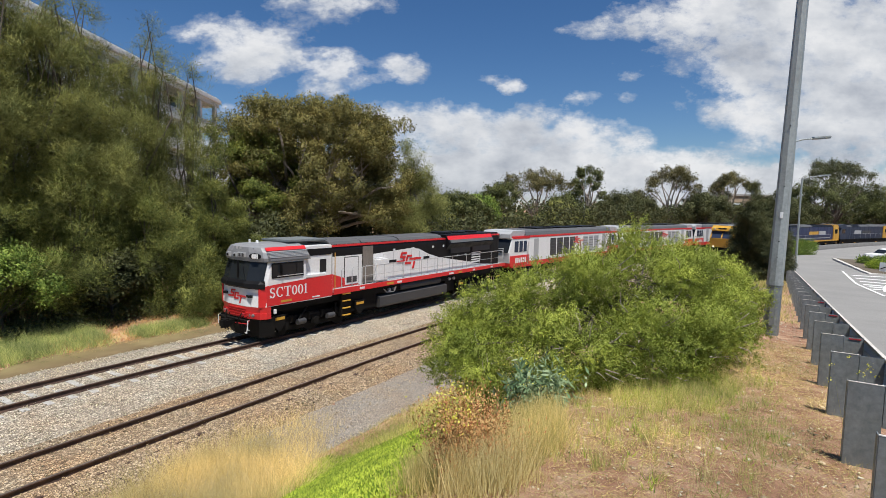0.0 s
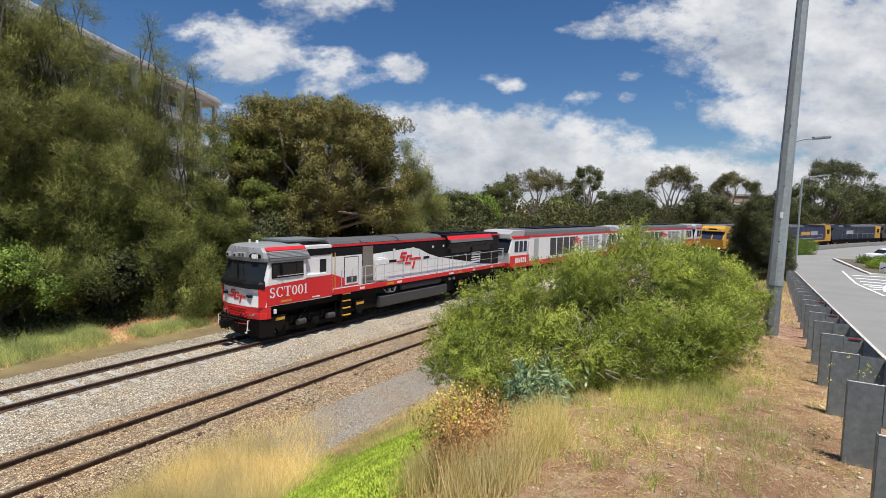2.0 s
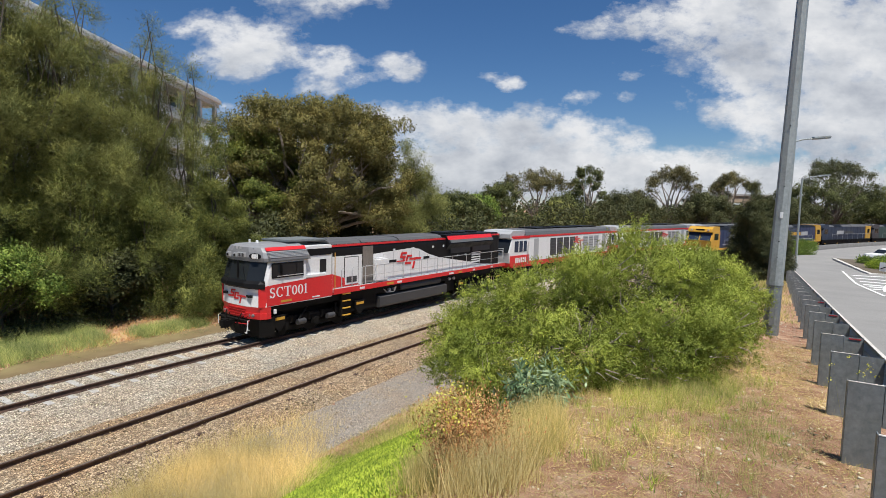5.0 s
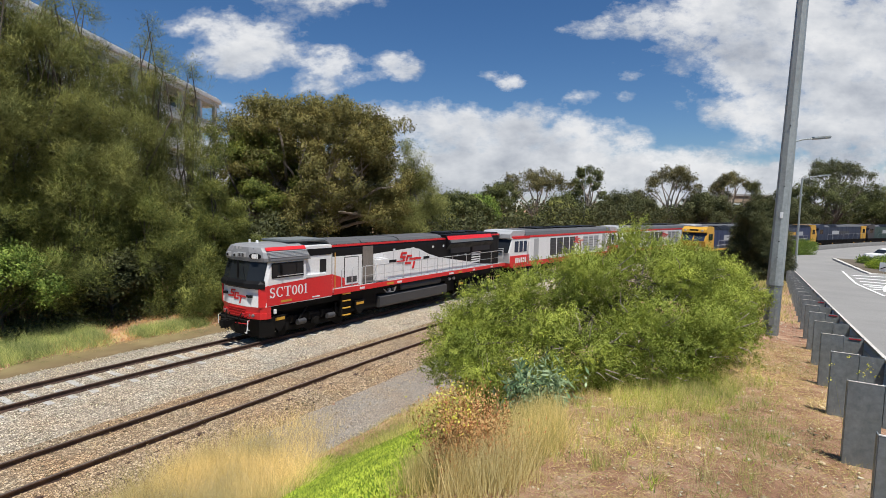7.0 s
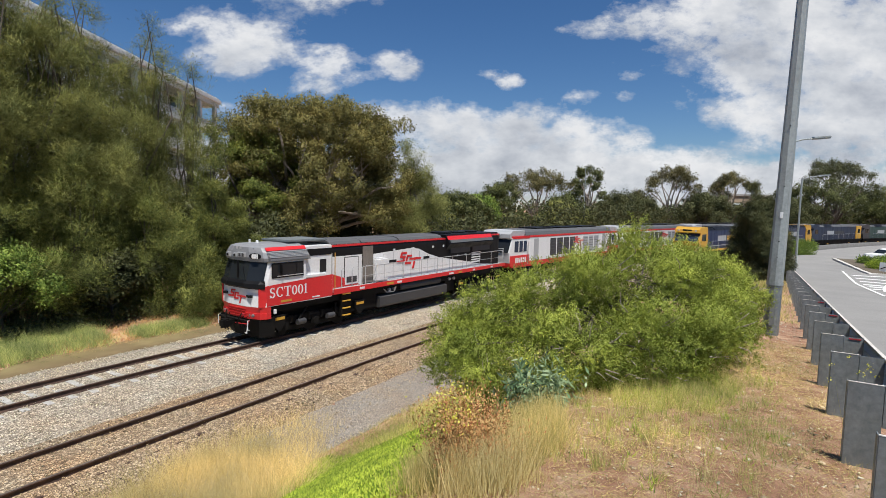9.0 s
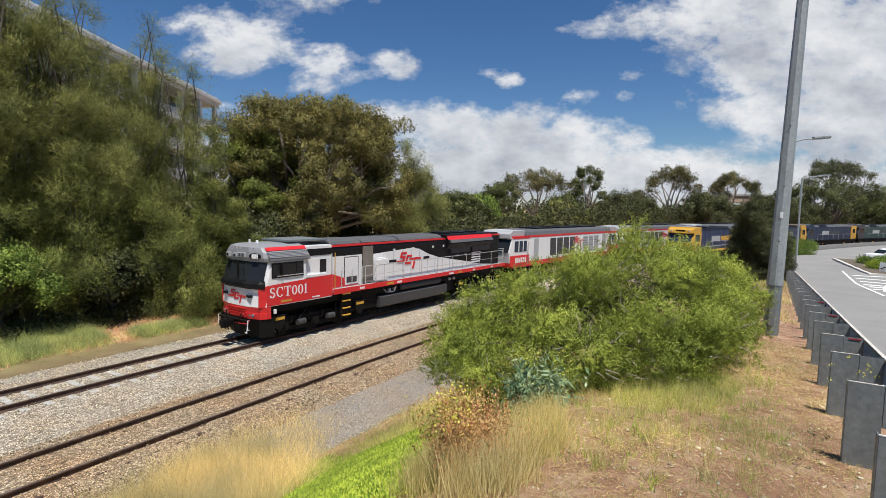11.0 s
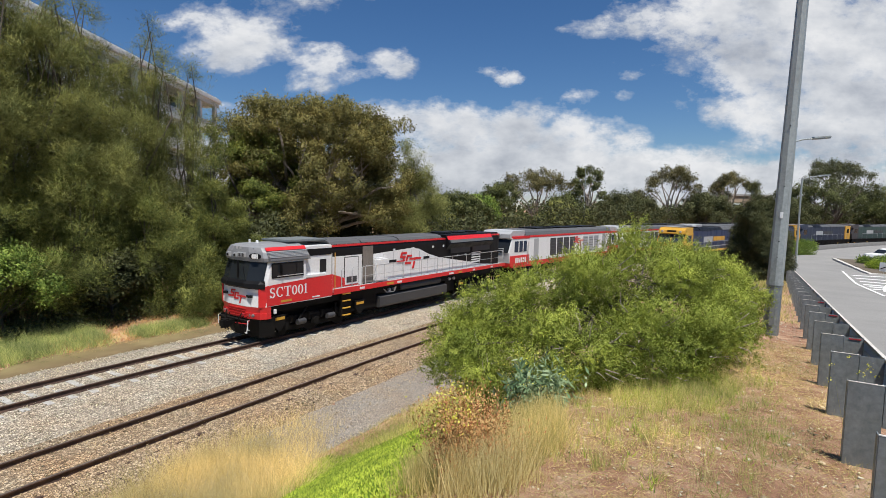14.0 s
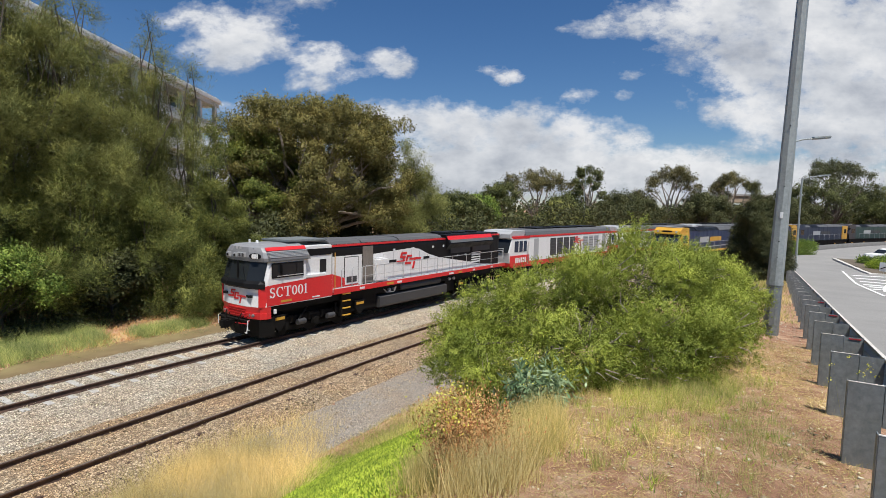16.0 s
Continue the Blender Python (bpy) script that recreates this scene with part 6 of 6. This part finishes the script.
def island_things():
    """What stands on and beyond the traffic island."""
    rng = np.random.default_rng(77)
    for x, y, r, mat, lab in ((50, -27.3, 1.2, L_LIME, "low yellow-green shrub on the traffic island"), (53.5, -28.2, 1.3, L_GREEN, "low green shrub on the traffic island"), (56, -27.0, 1.0, L_GREEN, "low green shrub on the traffic island"),
                              (47.5, -28.4, 0.8, L_GREEN, "low green shrub on the traffic island"), (58.5, -28.8, 1.3, L_GREEN, "low green shrub on the traffic island"), (52, -30, 1.2, L_DARK, "low green shrub on the traffic island")):
        b = thing("island_shrub", pose(x, y, 0.92), lab, "shrub", "island shrubs")
        at, d = crown_points(rng, [((0, 0, 0.3), (r * 0.8, r * 0.6, 0.32)), ((0.4 * r, 0.3, 0.3), (r * 0.5, r * 0.5, 0.3))], 180, 12, 0.12, 0.5)
        at[:, 2] = np.maximum(at[:, 2], 0.0)
        leaf_mesh("foliage", at, d + rng.normal(size=at.shape) * 0.6, 0.16, 0.07, mat, b)
    s = thing("road_sign", pose(45.6, -27.0, 0.90, 0, 0, 150), "small white square road sign with a black arrow", "sign")
    part("post", tube(fresh(), [(0, 0, 0), (0, 0, 0.9)], 0.03, 0.03, 8), GALV_LIGHT, s)
    panel = part("panel", box(fresh(), 0.02, 0.04, -0.32, 0.32, 0.15, 0.95, 0.005), WHITE, s)
    part("arrow", prism(fresh(), [(-0.24, 0.42), (0.2, 0.62), (0.1, 0.7), (0.26, 0.72), (0.24, 0.52), (0.2, 0.56), (-0.2, 0.34)], "x", 0.043, 0.047), BLACK, panel)
    # white car
    c = thing("car", pose(62.75, -29.6, float(verge(70)) - 0.005, 0, 0, 125), "white five-door car waiting at the junction", "car")
    lower = [(-2.15, 0.35), (-2.2, 0.75), (-2.05, 0.98), (1.15, 1.0), (2.05, 0.88), (2.2, 0.62), (2.12, 0.32)]
    body = part("body", prism(fresh(), lower, "y", -0.88, 0.88), WHITE, c)
    cabin = part("cabin", prism(fresh(), [(-2.0, 0.98), (-1.75, 1.42), (-1.3, 1.52), (0.05, 1.52), (0.5, 1.40), (1.2, 1.0)], "y", -0.78, 0.78), WHITE, c)
    for y in (-0.79, 0.775):
        part("side_window", prism(fresh(), [(-1.75, 1.02), (-1.6, 1.38), (0.1, 1.42), (0.85, 1.02)], "y", y, y + 0.015), GLASS, cabin)
    part("windscreen", prism(fresh(), [(0.53, 1.40), (1.2, 1.02), (1.22, 1.03), (0.56, 1.42)], "y", -0.7, 0.7), GLASS, cabin)
    for x in (-1.35, 1.35):
        for y in (-0.80, 0.80):
            wh = part("wheel", disc(fresh(), (x, y, 0.33), "y", 0.33, 0.11, 20), BLACK, c, "black tyre")
            part("rim", disc(fresh(), (x, y * 1.13, 0.33), "y", 0.2, 0.03, 14), STEEL, wh)
    for y in (-0.7, 0.7):
        part("headlight", box(fresh(), 1.98, 2.17, y - 0.16, y + 0.16, 0.66, 0.8, 0.02), STEEL, body)


def post_weed():
    rng = np.random.default_rng(8)
    w = thing("roadside_weed", pose(-7.35, -19.72, float(ground_z(-7.35, -19.72))), "thin weed with pale yellow flower heads by a guard rail post", "weed")
    root = rng.normal(size=(9, 3)) * (0.02, 0.02, 0)
    tip = root + np.stack([rng.normal(size=9) * 0.10, rng.normal(size=9) * 0.10, rng.uniform(0.55, 0.95, 9)], 1)
    leaf_mesh("stem_mass", root, tip - root, np.linalg.norm(tip - root, axis=1), 0.006, L_GRASS, w)["kind"] = "stuff"
    at = np.repeat(tip, 5, 0) + rng.normal(size=(45, 3)) * 0.012
    leaf_mesh("blossom", at, rng.normal(size=at.shape), 0.018, 0.014, L_YELLOW, w)["kind"] = "stuff"


def big_building():
    """White apartment block behind the trees: storeys with balconies."""
    a, b = Vector((23.5, 36.3, 0)), Vector((-6.84, 15.14, 0))
    d = (b - a).normalized()
    m = Matrix.Translation((a.x, a.y, -0.5)) @ Matrix.Rotation(math.atan2(d.y, d.x), 4, "Z")
    t = thing("apartment_building", m, "white apartment building with stacked balconies", "building")
    L = (b - a).length
    part("wall", box(fresh(), 0.0, L, -9.0, -1.6, 0, 17.6), BUILDING_WHITE, t)
    part("roof", box(fresh(), -0.4, L + 0.4, -9.3, 0.5, 17.6, 18.0, 0.05), BUILDING_WHITE, t)
    n = 6
    for k in range(n):
        z = 2.9 * k
        fl = part("balcony", box(fresh(), -0.2, L, -1.6, 0.3, z + 2.65, z + 2.95, 0.03), BUILDING_WHITE, t)
        part("balustrade", box(fresh(), -0.2, L, 0.18, 0.28, z + 2.95, z + 3.7, 0.02), BUILDING_WHITE, fl)
        for i in range(9):
            x = 0.3 + L / 9 * i
            part("column", box(fresh(), x, x + 0.45, -0.2, 0.2, z, z + 2.65, 0.03), BUILDING_WHITE, t)
            w = part("window", box(fresh(), x + 0.9, x + L / 9 - 0.5, -1.62, -1.57, z + 0.4, z + 2.4), GLASS, t)
            part("frame", box(fresh(), x + 1.9, x + 2.0, -1.63, -1.54, z + 0.4, z + 2.4), WHITE, w)


def far_buildings():
    b = thing("overpass", pose(146.5, -7.8, 0, 0, 0, -57), "pale concrete road overpass beyond the trees", "bridge")
    part("deck", box(fresh(), -7, 8, -4, 4, 8.6, 10.3, 0.05), galv_material("sand_concrete", (0.36, 0.28, 0.19), (0.48, 0.38, 0.26), 0.9, 0.0), b)
    part("parapet", box(fresh(), -7, 8, -4.3, -4.0, 10.3, 10.8, 0.03), CONCRETE, b)
    for x in (-5, 5):
        part("pier", box(fresh(), x, x + 1.5, -3, 3, -1, 8.9, 0.05), CONCRETE, b)
    h = thing("shed", pose(118, -14.5, 0, 0, 0, -40), "small cream shed with a low pitched roof", "building")
    part("wall", box(fresh(), -2.4, 2.4, -2, 2, 0, 6.4), KERB, h)
    part("roof", prism(fresh(), [(-2.6, 6.3), (0, 7.3), (2.6, 6.3), (2.6, 6.5), (0, 7.5), (-2.6, 6.5)], "x", -2.8, 2.8), KERB, h)
    t = thing("tower_block", pose(140, 95, 0, 0, 0, 20), "distant grey tower block above the trees", "building")
    part("wall", box(fresh(), -4, 4, -4, 4, 0, 15.5), ROOF_GREY, t)
    for k in range(3):
        part("window", box(fresh(), -3.2 + 2.3 * k, -1.6 + 2.3 * k, -4.06, -4.0, 12.5, 14.5), GLASS_BLUE, t)


plant_trees()
big_bush()
weeds()
big_building()
far_buildings()
island_things()
post_weed()


# ---- clouds ----
def cloud(label, puffs, seed):
    """A card of cloud far away, set square to the camera's view: puffs are (right, up, half width, half height,
    strength, greyness), placed in pixels.
    """
    unit_m = 1500 / 923.3
    P = [tuple(v * unit_m for v in p[:4]) + p[4:] for p in puffs]
    x0, x1 = min(p[0] - 2.2 * p[2] for p in P), max(p[0] + 2.2 * p[2] for p in P)
    y0, y1 = min(p[1] - 2.2 * p[3] for p in P), max(p[1] + 2.2 * p[3] for p in P)
    nx, ny = max(8, int((x1 - x0) / 12)), max(8, int((y1 - y0) / 12))
    gx, gy = np.meshgrid(np.linspace(x0, x1, nx), np.linspace(y0, y1, ny), indexing="ij")
    thick, grey, wsum = np.zeros_like(gx), np.zeros_like(gx), np.full(gx.shape, 1e-6)
    for px, py, rx, ry, a, g in P:
        q = ((gx - px) / rx) ** 2 + ((gy - py) / ry) ** 2
        e = a * np.exp(-0.6 * q ** 1.6)
        thick = np.maximum(thick, e)
        grey += e * (g - 0.25 * (gy - py) / ry)
        wsum += e
    thick = thick - 0.35
    edge = np.minimum.reduce([gx - x0, x1 - gx, gy - y0, y1 - gy])
    thick = np.where(edge < 20, -3, thick)
    depth = 40 * np.exp(-((gx - gx.mean()) / 600) ** 2)
    v = np.stack([gx, gy, depth], -1).reshape(-1, 3)
    i, j = np.meshgrid(np.arange(nx - 1), np.arange(ny - 1), indexing="ij")
    a = (i * ny + j).ravel()
    ob = raw_mesh("cloud", v, np.stack([a, a + ny, a + ny + 1, a + 1], 1), CLOUD)
    for name, arr in (("thick", thick), ("shade", grey / wsum)):
        at = ob.data.attributes.new(name, "FLOAT", "POINT")
        at.data.foreach_set("value", np.ascontiguousarray(arr.ravel(), dtype=np.float32))
    return tagged(ob, label, "cloud", "clouds", "structure")


SKY = [
    (cloud("white cumulus cloud drifting over the trees", [(-384, 371, 75, 30, 1.05, 0.1), (-334, 338, 98, 52, 1.25, 0.25), (-354, 305, 60, 26, 1.0, 0.35)], 1), -28, 22),
    (cloud("white cumulus cloud high overhead", [(-199, 436, 105, 54, 1.15, 0.2)], 2), -40, 26),
    (cloud("small white cumulus clouds", [(-184, 319, 62, 32, 1.0, 0.2), (-214, 279, 52, 25, 0.95, 0.25), (-69, 313, 54, 27, 0.98, 0.3), (-140, 292, 60, 14, 0.72, 0.2)], 3), -22, 10),
    (cloud("small white fair-weather puff", [(116, 279, 24, 15, 1.05, 0.1), (84, 294, 32, 11, 0.78, 0.2)], 4), -4, 16),
    (cloud("long white cloud bank low over the distance", [(-60, 215, 110, 40, 1.15, .3), (60, 190, 190, 52, 1.35, .55), (240, 178, 120, 50, 1.35, .3), (310, 165, 70, 50, 1.2, .3), (110, 130, 440, 48, 1.75, .6), (560, 110, 330, 40, 1.6, .4), (-330, 150, 200, 50, 1.4, .4), (440, 145, 110, 34, 1.15, .2),
                                                                        (-330, 240, 90, 24, .85, .2), (700, 130, 260, 40, 1.1, .3), (-230, 190, 140, 50, 1.0, .3), (250, 262, 42, 15, .86, .2), (311, 263, 28, 12, .78, .2)], 5), -6, 4),
    (cloud("broad grey and white cloud mass", [(560, 400, 190, 80, 1.4, .35), (600, 320, 170, 80, 1.4, .4), (740, 310, 190, 140, 1.5, .7), (640, 240, 200, 70, 1.3, .45), (500, 235, 70, 34, 1.15, .15), (560, 185, 90, 34, 1.05, .2), (740, 170, 120, 60, 1.1, .35),
                                               (300, 385, 95, 20, .9, .2), (370, 410, 90, 30, .98, .25), (324, 304, 28, 13, .86, .2), (210, 386, 22, 8, .78, .2), (298, 322, 20, 7, .74, .2)], 6), 2, 2),
]


def motions():
    unit_m = 1500 / 923.3
    for ob, right, up in SKY:
        a, b = VIEW @ Matrix.Translation((0, 0, -1500)), VIEW @ Matrix.Translation((right * unit_m, up * unit_m, -1500))
        walk(ob, [(0.0, a), (8.0, a.lerp(b, 0.5)), (16.0, b)])
    gone = ((0, 0), (1, 1.8), (2, 3.5), (3, 5.15), (4, 6.6), (5.2, 8.0), (6.5, 9.3), (8, 10.9), (9, 12.0), (10.2, 13.3), (11.5, 14.7), (13, 16.1), (14.5, 17.2), (16, 18.1))
    for i, ob in enumerate(moving):
        walk(ob, [(t, rail_pose(63.9 - g + 22.2 * i, D2, 21.6)) for t, g in gone])


motions()
